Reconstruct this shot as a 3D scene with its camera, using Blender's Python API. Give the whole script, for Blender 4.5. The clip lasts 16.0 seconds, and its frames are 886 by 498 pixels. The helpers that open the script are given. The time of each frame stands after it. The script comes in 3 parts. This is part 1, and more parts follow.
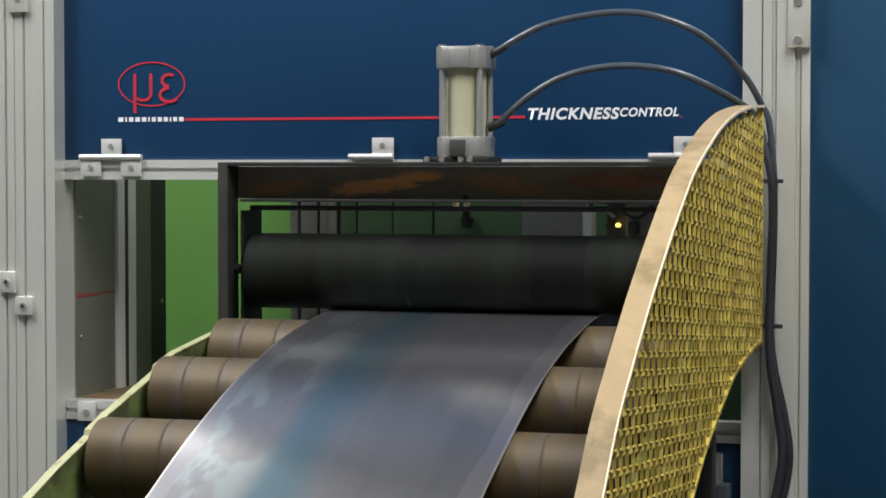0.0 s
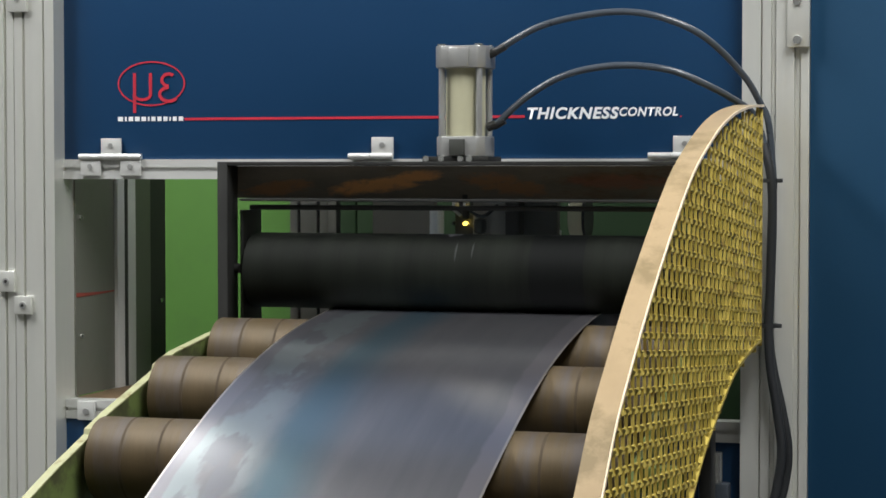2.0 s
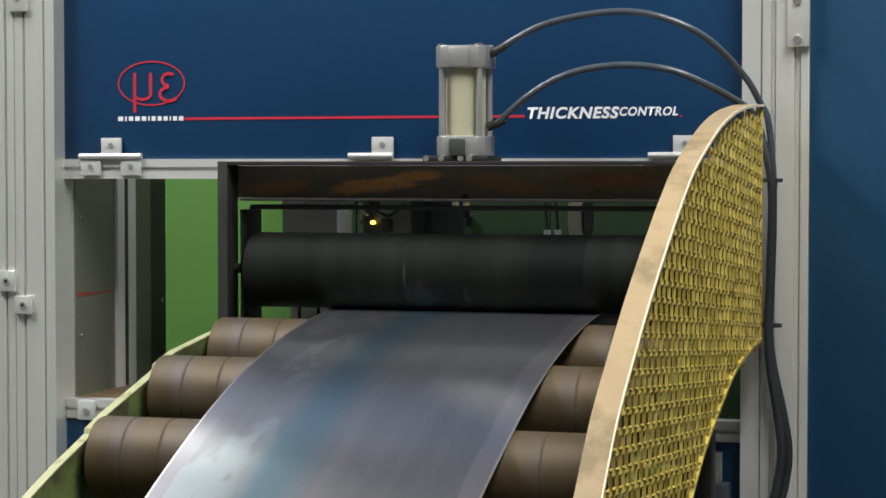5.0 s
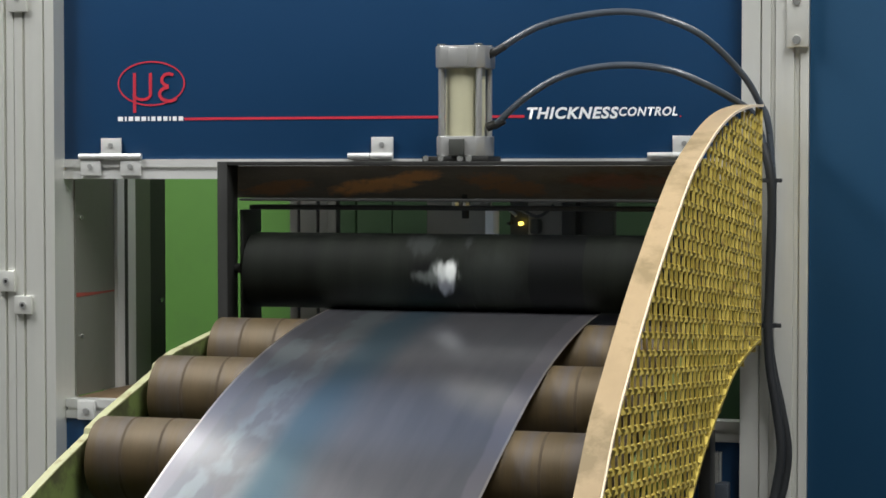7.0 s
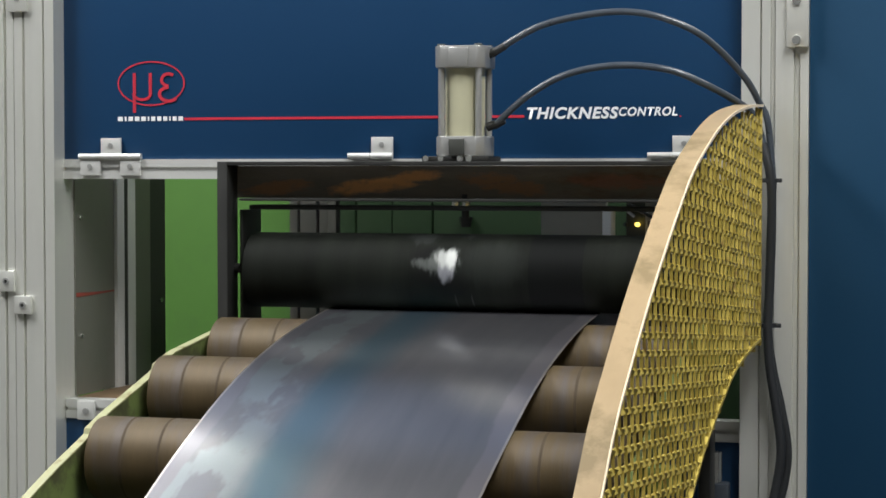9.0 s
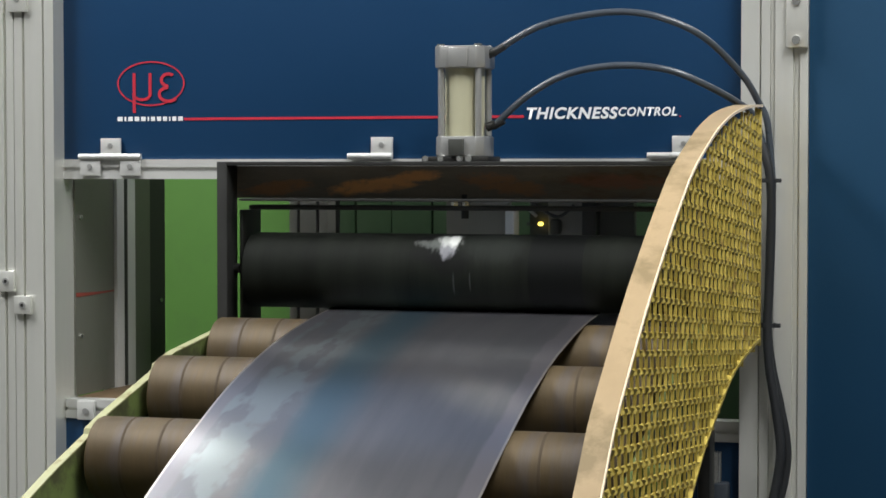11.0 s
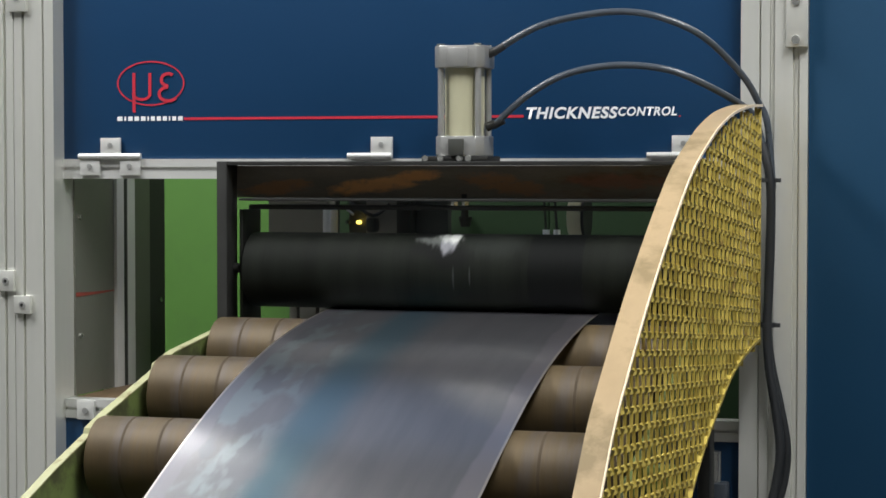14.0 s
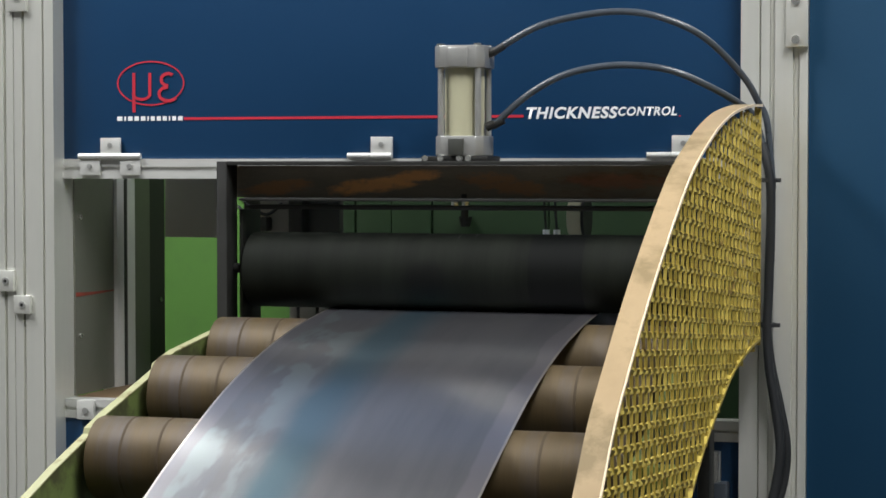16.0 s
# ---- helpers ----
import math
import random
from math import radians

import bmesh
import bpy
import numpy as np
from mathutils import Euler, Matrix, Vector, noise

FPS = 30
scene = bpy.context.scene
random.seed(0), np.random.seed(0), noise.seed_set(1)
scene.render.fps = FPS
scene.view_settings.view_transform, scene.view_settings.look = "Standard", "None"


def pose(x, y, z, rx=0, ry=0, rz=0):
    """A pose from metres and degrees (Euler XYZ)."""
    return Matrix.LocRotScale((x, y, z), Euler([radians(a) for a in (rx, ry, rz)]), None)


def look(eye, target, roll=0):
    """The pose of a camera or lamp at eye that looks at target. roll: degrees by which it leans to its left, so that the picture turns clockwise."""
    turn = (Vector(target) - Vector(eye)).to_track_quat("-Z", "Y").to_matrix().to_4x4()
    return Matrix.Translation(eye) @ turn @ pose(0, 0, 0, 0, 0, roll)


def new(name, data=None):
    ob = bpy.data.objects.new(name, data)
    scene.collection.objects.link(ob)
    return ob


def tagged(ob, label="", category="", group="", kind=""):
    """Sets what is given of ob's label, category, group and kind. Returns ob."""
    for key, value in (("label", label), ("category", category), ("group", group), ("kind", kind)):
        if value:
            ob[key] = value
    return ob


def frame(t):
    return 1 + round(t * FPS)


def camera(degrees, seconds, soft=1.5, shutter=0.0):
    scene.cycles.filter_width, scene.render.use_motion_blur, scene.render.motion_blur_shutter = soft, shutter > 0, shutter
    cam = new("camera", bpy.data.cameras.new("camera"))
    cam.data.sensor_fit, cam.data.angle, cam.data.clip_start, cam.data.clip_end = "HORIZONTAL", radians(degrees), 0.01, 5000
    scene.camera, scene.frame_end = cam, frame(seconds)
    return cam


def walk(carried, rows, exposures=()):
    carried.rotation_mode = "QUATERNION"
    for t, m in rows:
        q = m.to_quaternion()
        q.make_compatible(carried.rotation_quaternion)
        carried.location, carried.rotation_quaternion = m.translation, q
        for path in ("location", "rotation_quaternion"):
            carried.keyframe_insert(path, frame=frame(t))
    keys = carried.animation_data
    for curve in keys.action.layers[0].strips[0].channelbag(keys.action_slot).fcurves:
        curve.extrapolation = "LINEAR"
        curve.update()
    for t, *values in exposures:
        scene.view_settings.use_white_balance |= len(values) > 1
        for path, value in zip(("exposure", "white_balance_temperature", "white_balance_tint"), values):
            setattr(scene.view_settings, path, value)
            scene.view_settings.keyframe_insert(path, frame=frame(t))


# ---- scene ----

# camera: nearly still, a slight settling drift
EYE = Vector((1.2495, -4.2159, 1.55))
TARGET = Vector((0.0, 0.0, 1.3826))
cam = camera(23.877, 16.0, soft=1.6, shutter=0.4)


def eye_row(t, right, down, back):
    """A small pan in degrees and a step back in metres."""
    m = look(EYE, TARGET)
    return (t, Matrix.Translation(m.to_3x3() @ Vector((0, 0, back))) @ m @ pose(0, 0, 0, -down, -right, 0))


walk(cam, [eye_row(0.0, -0.020, -0.022, -0.006), eye_row(1.2, -0.008, -0.016, -0.004), eye_row(2.6, -0.006, 0.0, -0.003),
           eye_row(4.0, -0.012, 0.004, -0.003), eye_row(7.0, 0.0, 0.0, 0.0), eye_row(9.0, 0.004, 0.0, 0.0), eye_row(11.5, 0.014, -0.002, 0.002),
           eye_row(13.2, 0.016, 0.010, 0.003), eye_row(14.5, 0.020, 0.004, 0.002), eye_row(16.0, 0.020, 0.008, 0.002)],
     exposures=[(0.0, 0.0), (16.0, 0.0)])

# light: added ceiling luminaires, all out of view, and a weak world background
world = bpy.data.worlds.new("hall_air")
scene.world = world
world.use_nodes = True
world.node_tree.nodes["Background"].inputs[0].default_value = (0.80, 0.90, 1.0, 1)
world.node_tree.nodes["Background"].inputs[1].default_value = 0.30


def area_lamp(name, m, sx, sy, power, colour):
    data = bpy.data.lights.new(name, "AREA")
    data.shape, data.size, data.size_y, data.energy, data.color = "RECTANGLE", sx, sy, power, colour
    ob = new(name, data)
    ob.matrix_world = m
    return ob


# unseen lamps, placed and powered for the shading and the strip's reflections
LUMINAIRES = [(-2.2, -1.8, 195), (1.7, -1.9, 178), (-2.7, 1.3, 30), (1.6, 2.6, 70), (-2.0, 5.4, 170)]
for lx, ly, power in LUMINAIRES:
    area_lamp("hall_light", pose(lx, ly, 4.42), 0.9, 2.4, power, (0.97, 0.985, 1.0))


# ---- materials ----
def mat(name, colour, rough=0.5, metal=0.0, vary=0.12, scale=6.0, grain=60.0, bump=0.02, second=None, stain=0.0,
        stain_scale=3.0, stretch=(1, 1, 1), spread=0.08, spec=0.5):
    """A surface with colour variation at two scales, stains of a second colour, uneven gloss and fine relief."""
    m = bpy.data.materials.new(name)
    m.use_nodes = True
    nt = m.node_tree
    n, l = nt.nodes, nt.links
    b = n["Principled BSDF"]
    b.inputs["Metallic"].default_value = metal
    b.inputs["Specular IOR Level"].default_value = spec
    tc = n.new("ShaderNodeTexCoord")
    mp = n.new("ShaderNodeMapping")
    mp.inputs["Scale"].default_value = stretch
    l.new(tc.outputs["Object"], mp.inputs[0])
    big = n.new("ShaderNodeTexNoise")
    big.inputs["Scale"].default_value, big.inputs["Detail"].default_value = scale, 5
    fine = n.new("ShaderNodeTexNoise")
    fine.inputs["Scale"].default_value, fine.inputs["Detail"].default_value = grain, 4
    l.new(mp.outputs[0], big.inputs["Vector"])
    l.new(mp.outputs[0], fine.inputs["Vector"])
    mix = n.new("ShaderNodeMix")
    mix.data_type = "RGBA"
    mix.inputs[6].default_value = (*[c * (1 - vary) for c in colour], 1)
    mix.inputs[7].default_value = (*[min(1, c * (1 + vary)) for c in colour], 1)
    add = n.new("ShaderNodeMath")
    add.operation = "MULTIPLY_ADD"
    add.inputs[1].default_value = 0.35
    l.new(fine.outputs[0], add.inputs[0])
    sub = n.new("ShaderNodeMath")
    sub.operation = "MULTIPLY_ADD"
    sub.inputs[1].default_value, sub.inputs[2].default_value = 1.3, -0.33
    l.new(big.outputs[0], sub.inputs[0])
    l.new(sub.outputs[0], add.inputs[2])
    l.new(add.outputs[0], mix.inputs[0])
    out = mix.outputs[2]
    if second:
        sn = n.new("ShaderNodeTexNoise")
        sn.inputs["Scale"].default_value, sn.inputs["Detail"].default_value, sn.inputs["Roughness"].default_value = stain_scale, 7, 0.65
        l.new(mp.outputs[0], sn.inputs["Vector"])
        mr = n.new("ShaderNodeMapRange")
        mr.inputs["From Min"].default_value, mr.inputs["From Max"].default_value = 0.68 - stain * 0.4, 0.80 - stain * 0.4
        l.new(sn.outputs[0], mr.inputs[0])
        mx = n.new("ShaderNodeMix")
        mx.data_type = "RGBA"
        mx.inputs[7].default_value = (*second, 1)
        l.new(mr.outputs[0], mx.inputs[0])
        l.new(out, mx.inputs[6])
        out = mx.outputs[2]
    l.new(out, b.inputs["Base Color"])
    ro = n.new("ShaderNodeMapRange")
    ro.inputs["To Min"].default_value, ro.inputs["To Max"].default_value = max(0.02, rough - spread), min(1, rough + spread)
    l.new(big.outputs[0], ro.inputs[0])
    l.new(ro.outputs[0], b.inputs["Roughness"])
    if bump:
        bp = n.new("ShaderNodeBump")
        bp.inputs["Strength"].default_value, bp.inputs["Distance"].default_value = bump * 10, 0.001
        l.new(fine.outputs[0], bp.inputs["Height"])
        l.new(bp.outputs[0], b.inputs["Normal"])
    return m


def glow(name, colour, strength):
    m = bpy.data.materials.new(name)
    m.use_nodes = True
    b = m.node_tree.nodes["Principled BSDF"]
    b.inputs["Base Color"].default_value = (*colour, 1)
    b.inputs["Emission Color"].default_value = (*colour, 1)
    b.inputs["Emission Strength"].default_value = strength
    return m


def with_marks(m, marks, round_axis=False):
    """Wear marks with soft torn edges on a material. Each mark: centre and half size along x, centre and half size
    along z (or in degrees round the x axis, 0 at the front), slant, tornness, strength, colour."""
    n, l = m.node_tree.nodes, m.node_tree.links
    b = n["Principled BSDF"]
    out = b.inputs["Base Color"].links[0].from_socket

    def calc(op, p, q=None, r=None):
        k = n.new("ShaderNodeMath")
        k.operation = op
        for i, v in enumerate((p, q, r)):
            if v is None:
                continue
            if isinstance(v, (int, float)):
                k.inputs[i].default_value = v
            else:
                l.new(v, k.inputs[i])
        return k.outputs[0]

    tc = n.new("ShaderNodeTexCoord")
    sep = n.new("ShaderNodeSeparateXYZ")
    l.new(tc.outputs["Object"], sep.inputs[0])
    x, v = sep.outputs[0], sep.outputs[2]
    if round_axis:
        v = calc("MULTIPLY", calc("ARCTAN2", sep.outputs[2], calc("MULTIPLY", sep.outputs[1], -1.0)), 180 / math.pi)
    mp = n.new("ShaderNodeMapping")
    mp.inputs["Scale"].default_value = (1.0, 0.4, 0.4) if round_axis else (0.6, 1.0, 1.6)
    l.new(tc.outputs["Object"], mp.inputs[0])
    tear = n.new("ShaderNodeTexNoise")
    tear.inputs["Scale"].default_value, tear.inputs["Detail"].default_value, tear.inputs["Roughness"].default_value = 65, 6, 0.65
    l.new(mp.outputs[0], tear.inputs["Vector"])
    for xc, xs, vc, vs, slant, torn, strength, colour in marks:
        du = calc("MULTIPLY", calc("SUBTRACT", x, xc), 1 / xs)
        dv = calc("SUBTRACT", v, vc)
        if round_axis:
            dv = calc("WRAP", dv, 180.0, -180.0)
        dv = calc("MULTIPLY_ADD", du, -slant, calc("MULTIPLY", dv, 1 / vs))
        d = calc("ADD", calc("MULTIPLY", du, du), calc("MULTIPLY", dv, dv))
        d = calc("MULTIPLY_ADD", calc("SUBTRACT", tear.outputs[0], 0.5), torn, d)
        k = n.new("ShaderNodeMapRange")
        k.interpolation_type = "SMOOTHSTEP"
        for key, val in (("From Min", 1.15), ("From Max", 0.15), ("To Min", 0.0), ("To Max", strength)):
            k.inputs[key].default_value = val
        l.new(d, k.inputs[0])
        mx = n.new("ShaderNodeMix")
        mx.data_type = "RGBA"
        l.new(k.outputs[0], mx.inputs[0])
        l.new(out, mx.inputs[6])
        mx.inputs[7].default_value = (*colour, 1)
        out = mx.outputs[2]
    l.new(out, b.inputs["Base Color"])


BLUE = mat("blue_paint", (0.006, 0.044, 0.116), 0.46, vary=0.10, scale=2.5, grain=240, bump=0.012, spec=0.35)
BLUE_SIDE = mat("blue_side_paint", (0.007, 0.046, 0.100), 0.5, vary=0.10, scale=2.5, grain=240, bump=0.012, spec=0.3)
ALU = mat("anodised_aluminium", (0.78, 0.78, 0.725), 0.36, 0.55, vary=0.09, scale=4, grain=90, bump=0.01, stretch=(1, 1, 0.15))
ALU_X = mat("anodised_aluminium_rail", (0.70, 0.70, 0.67), 0.36, 0.35, vary=0.06, scale=4, grain=90, bump=0.01, stretch=(0.15, 1, 1))
# paler copy of the aluminium, making up for light missing in the tunnel
LIT_ALU = mat("lit_profile", (0.74, 0.74, 0.71), 0.45, 0.1, vary=0.08, scale=4, grain=90, stretch=(1, 1, 0.15))
SHEET = mat("grey_sheet_steel", (0.24, 0.24, 0.205), 0.38, 0.5, vary=0.15, scale=3, grain=40)
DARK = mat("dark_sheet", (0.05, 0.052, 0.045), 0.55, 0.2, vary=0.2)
BLACK = mat("black_oiled_steel", (0.022, 0.022, 0.020), 0.5, 0.2, vary=0.3, scale=8, grain=80, bump=0.03)
RUSTY = mat("rusty_black_steel", (0.19, 0.165, 0.13), 0.6, 0.1, vary=0.3, scale=8, grain=80, bump=0.04, second=(0.16, 0.085, 0.04), stain=0.30,
            stain_scale=2.4, stretch=(1.3, 1, 5))
with_marks(RUSTY, [(-0.290, 0.080, 1.512, 0.017, 0.4, 2.6, 0.75, (0.42, 0.20, 0.08)), (-0.075, 0.125, 1.519, 0.017, 0.9, 2.4, 1.0, (0.74, 0.37, 0.14)),
                   (0.010, 0.055, 1.536, 0.014, 0.3, 2.4, 0.9, (0.68, 0.33, 0.12)), (0.190, 0.095, 1.520, 0.020, -0.7, 2.8, 0.8, (0.36, 0.18, 0.08)),
                   (0.42, 0.11, 1.526, 0.016, -0.2, 3.0, 0.7, (0.30, 0.13, 0.08))])
RUBBER = mat("black_roller_rubber", (0.0088, 0.0104, 0.0078), 0.66, 0.0, vary=0.8, scale=2.2, grain=26, bump=0.015, stretch=(8, 0.5, 0.5), spec=0.10)
with_marks(RUBBER, [(-0.055, 0.040, 14, 16, 0.0, 1.5, 0.85, (0.004, 0.004, 0.004)), (-0.045, 0.050, -18, 20, 0.0, 1.6, 0.7, (0.005, 0.005, 0.005)),
                    (-0.056, 0.055, -150, 34, 0.0, 1.6, 0.75, (0.005, 0.005, 0.005)), (-0.010, 0.045, -30, 26, 0.0, 1.4, 0.6, (0.005, 0.005, 0.005)),
                    (0.075, 0.075, 4, 44, 0.0, 1.5, 0.35, (0.030, 0.034, 0.031)), (-0.076, 0.036, 62, 30, 0.0, 4.2, 0.5, (0.036, 0.040, 0.038)),
                    (0.022, 0.010, 64, 18, 0.0, 3.6, 0.4, (0.04, 0.044, 0.042)), (-0.0025, 0.0022, -62, 20, 0.0, 1.2, 0.5, (0.07, 0.075, 0.072)),
                    (0.031, 0.002, -60, 16, 0.0, 1.2, 0.5, (0.07, 0.075, 0.072)), (-0.105, 0.0025, 98, 20, 0.0, 0.8, 0.6, (0.07, 0.075, 0.072)),
                    (-0.044, 0.046, 0, 11, -0.3, 3.4, 0.75, (0.11, 0.118, 0.11)), (-0.022, 0.036, 6, 25, 0.2, 3.2, 0.55, (0.12, 0.13, 0.12)),
                    (-0.020, 0.019, -8, 19, 0.0, 2.6, 0.8, (0.25, 0.25, 0.27)), (-0.016, 0.025, 10, 19, 0.0, 3.2, 0.95, (0.46, 0.47, 0.45)), (-0.008, 0.014, 10, 13, 0.0, 2.6, 0.9, (0.66, 0.67, 0.64))], round_axis=True)
RING = mat("roller_groove_dirt", (0.066, 0.047, 0.028), 0.7, 0.0, spec=0.25)
RUST_ROLL = mat("worn_rusty_roller", (0.092, 0.064, 0.030), 0.55, 0.35, vary=0.40, scale=2.5, grain=34, bump=0.03, stretch=(5, 0.8, 0.8),
                second=(0.088, 0.072, 0.062), stain=0.50, stain_scale=1.8)
GREENPL = mat("yellow_green_paint", (0.15, 0.20, 0.06), 0.5, 0.0, vary=0.25, scale=9, grain=50, bump=0.03, second=(0.075, 0.08, 0.035), stain=0.5, stain_scale=10)
CREAM_EDGE = mat("cream_plate_edge", (0.40, 0.40, 0.22), 0.5, 0.0, vary=0.15, scale=14, second=(0.20, 0.17, 0.07), stain=0.3, stain_scale=25)
GREEN = mat("green_wall_paint", (0.094, 0.235, 0.040), 0.6, vary=0.12, scale=2.5, grain=20, second=(0.085, 0.20, 0.04), stain=0.3, stain_scale=2)
# green darkened to stand in for the machine's shadow
SHADE_GREEN = mat("shaded_backing_green", (0.034, 0.072, 0.028), 0.5, vary=0.15, scale=3)
YELLOW = mat("yellow_mesh_paint", (0.44, 0.335, 0.065), 0.45, 0.0, vary=0.18, scale=25, grain=120, bump=0.03, second=(0.20, 0.13, 0.03), stain=0.3, stain_scale=30)
BRASS = mat("worn_beige_rim", (0.40, 0.292, 0.165), 0.40, 0.0, vary=0.20, scale=7, grain=60, bump=0.02, second=(0.25, 0.185, 0.095), stain=0.42, stain_scale=7,
            stretch=(1, 1, 1))
RIM_EDGE = mat("bright_rim_edge", (0.84, 0.68, 0.48), 0.35, 0.0)
CAST = mat("cast_aluminium", (0.44, 0.44, 0.425), 0.36, 0.6, vary=0.12, scale=20, grain=140, bump=0.03)
BARREL = mat("cream_cylinder_barrel", (0.50, 0.48, 0.33), 0.35, 0.1, vary=0.06, scale=6)
HOSE = mat("grey_black_hose", (0.062, 0.074, 0.090), 0.30, vary=0.1, scale=30)
HOSE_DK = mat("black_hose", (0.022, 0.024, 0.026), 0.5, vary=0.1, scale=30)
CHROME = mat("bright_bolt", (0.75, 0.75, 0.72), 0.25, 0.9, vary=0.05)
RED = mat("red_print", (0.50, 0.022, 0.045), 0.5, vary=0.03)
LASER_RED = mat("laser_line_red", (0.26, 0.05, 0.035), 0.6, vary=0.3, scale=20)
WHITE = mat("white_print", (0.80, 0.82, 0.84), 0.5, vary=0.03)
WOOD = mat("brown_board", (0.20, 0.13, 0.07), 0.6, vary=0.2, scale=5, stretch=(1, 6, 1))
# unseen floor and walls, darkened to limit the light they bounce
CONCRETE = mat("concrete_floor", (0.085, 0.08, 0.075), 0.6, vary=0.15, scale=1.2, grain=25, bump=0.03)
PLASTER = mat("hall_wall_paint", (0.40, 0.41, 0.39), 0.7, vary=0.08, scale=0.8, grain=12)
CEIL = mat("ceiling_sheet", (0.60, 0.63, 0.67), 0.6, vary=0.08, scale=0.8)
GREYBODY = mat("grey_carriage_paint", (0.26, 0.25, 0.22), 0.5, 0.0, vary=0.08, scale=8)
BAND = mat("dark_rubber_band", (0.0045, 0.0052, 0.0048), 0.62, 0.0, vary=0.3, scale=3, grain=30, bump=0.015, stretch=(7, 0.6, 0.6), spec=0.10)
SCUFF = mat("faint_grey_scuff", (0.026, 0.030, 0.028), 0.5, 0.0, vary=0.3, scale=60)
LED = glow("amber_led", (1.0, 0.72, 0.12), 3.0)
TUBE = glow("luminaire_diffuser", (1.0, 0.97, 0.92), 6.0)


def strip_material():
    """Cold-rolled steel: dull metal with a blue reflection and torn pale glints painted into its colour, and a lighter
    band along each sheared edge.
    """
    m = bpy.data.materials.new("rolled_steel_strip")
    m.use_nodes = True
    n, l = m.node_tree.nodes, m.node_tree.links
    b = n["Principled BSDF"]
    b.inputs["Metallic"].default_value = 0.92
    # the strip's own coordinates: across its width, and round its closed run
    uv = n.new("ShaderNodeUVMap")
    uv.uv_map = "UVMap"
    run = n.new("ShaderNodeUVMap")
    run.uv_map = "Run"
    sep = n.new("ShaderNodeSeparateXYZ")
    sep_run = n.new("ShaderNodeSeparateXYZ")
    l.new(uv.outputs[0], sep.inputs[0])
    l.new(run.outputs[0], sep_run.inputs[0])
    place = n.new("ShaderNodeCombineXYZ")
    l.new(sep.outputs[0], place.inputs[0])
    l.new(sep_run.outputs[0], place.inputs[1])
    l.new(sep_run.outputs[1], place.inputs[2])

    def noise_at(sx, sy, scale, detail, rough=0.5):
        mp = n.new("ShaderNodeMapping")
        mp.inputs["Scale"].default_value = (sx, sy, sy)
        l.new(place.outputs[0], mp.inputs[0])
        t = n.new("ShaderNodeTexNoise")
        t.inputs["Scale"].default_value, t.inputs["Detail"].default_value, t.inputs["Roughness"].default_value = scale, detail, rough
        l.new(mp.outputs[0], t.inputs["Vector"])
        return t.outputs[0]

    def along(value, gain, add):
        # value * gain + add, where add is a socket or a number
        k = n.new("ShaderNodeMath")
        k.operation = "MULTIPLY_ADD"
        k.inputs[1].default_value = gain
        l.new(value, k.inputs[0])
        if isinstance(add, float):
            k.inputs[2].default_value = add
        else:
            l.new(add, k.inputs[2])
        return k.outputs[0]

    def step(value, lo, hi, t0=0.0, t1=1.0):
        k = n.new("ShaderNodeMapRange")
        k.interpolation_type = "SMOOTHSTEP"
        for key, v in (("From Min", lo), ("From Max", hi), ("To Min", t0), ("To Max", t1)):
            k.inputs[key].default_value = v
        l.new(value, k.inputs[0])
        return k.outputs[0]

    def times(p, q):
        k = n.new("ShaderNodeMath")
        k.operation = "MULTIPLY"
        l.new(p, k.inputs[0])
        l.new(q, k.inputs[1])
        return k.outputs[0]

    def blend(factor, under, over):
        k = n.new("ShaderNodeMix")
        k.data_type = "RGBA"
        l.new(factor, k.inputs[0])
        for socket, c in ((6, under), (7, over)):
            if isinstance(c, tuple):
                k.inputs[socket].default_value = (*c, 1)
            else:
                l.new(c, k.inputs[socket])
        return k.outputs[2]

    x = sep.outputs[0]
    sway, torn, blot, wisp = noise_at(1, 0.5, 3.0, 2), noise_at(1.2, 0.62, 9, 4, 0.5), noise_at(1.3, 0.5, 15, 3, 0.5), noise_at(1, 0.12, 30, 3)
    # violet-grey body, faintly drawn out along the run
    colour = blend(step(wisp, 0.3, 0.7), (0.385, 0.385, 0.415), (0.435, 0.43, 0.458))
    # blue reflection painted as a band, soft towards the middle of the sheet, torn on the other side
    sheen_x = along(sway, 0.05, along(torn, 0.045, x))
    blue_sheen = times(step(sheen_x, 0.006, 0.062), step(sheen_x, 0.080, 0.172, 1.0, 0.0))
    colour = blend(blue_sheen, colour, (0.24, 0.36, 0.44))
    # reflections off the wavy sheet painted as torn pale patches, between the blue band and the edge band
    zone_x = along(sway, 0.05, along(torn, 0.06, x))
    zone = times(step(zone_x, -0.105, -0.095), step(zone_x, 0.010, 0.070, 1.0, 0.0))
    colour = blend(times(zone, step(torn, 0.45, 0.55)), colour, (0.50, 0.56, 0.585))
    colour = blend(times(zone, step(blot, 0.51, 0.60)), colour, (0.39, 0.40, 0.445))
    # lighter mauve bands along both edges
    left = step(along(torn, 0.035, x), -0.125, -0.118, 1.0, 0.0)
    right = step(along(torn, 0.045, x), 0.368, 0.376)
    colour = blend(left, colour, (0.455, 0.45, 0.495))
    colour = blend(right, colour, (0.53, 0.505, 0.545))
    # bright sheared edges, the burr's highlight put into the colour
    off = n.new("ShaderNodeMath")
    off.operation = "SUBTRACT"
    off.inputs[1].default_value = 0.1075
    l.new(x, off.inputs[0])
    far = n.new("ShaderNodeMath")
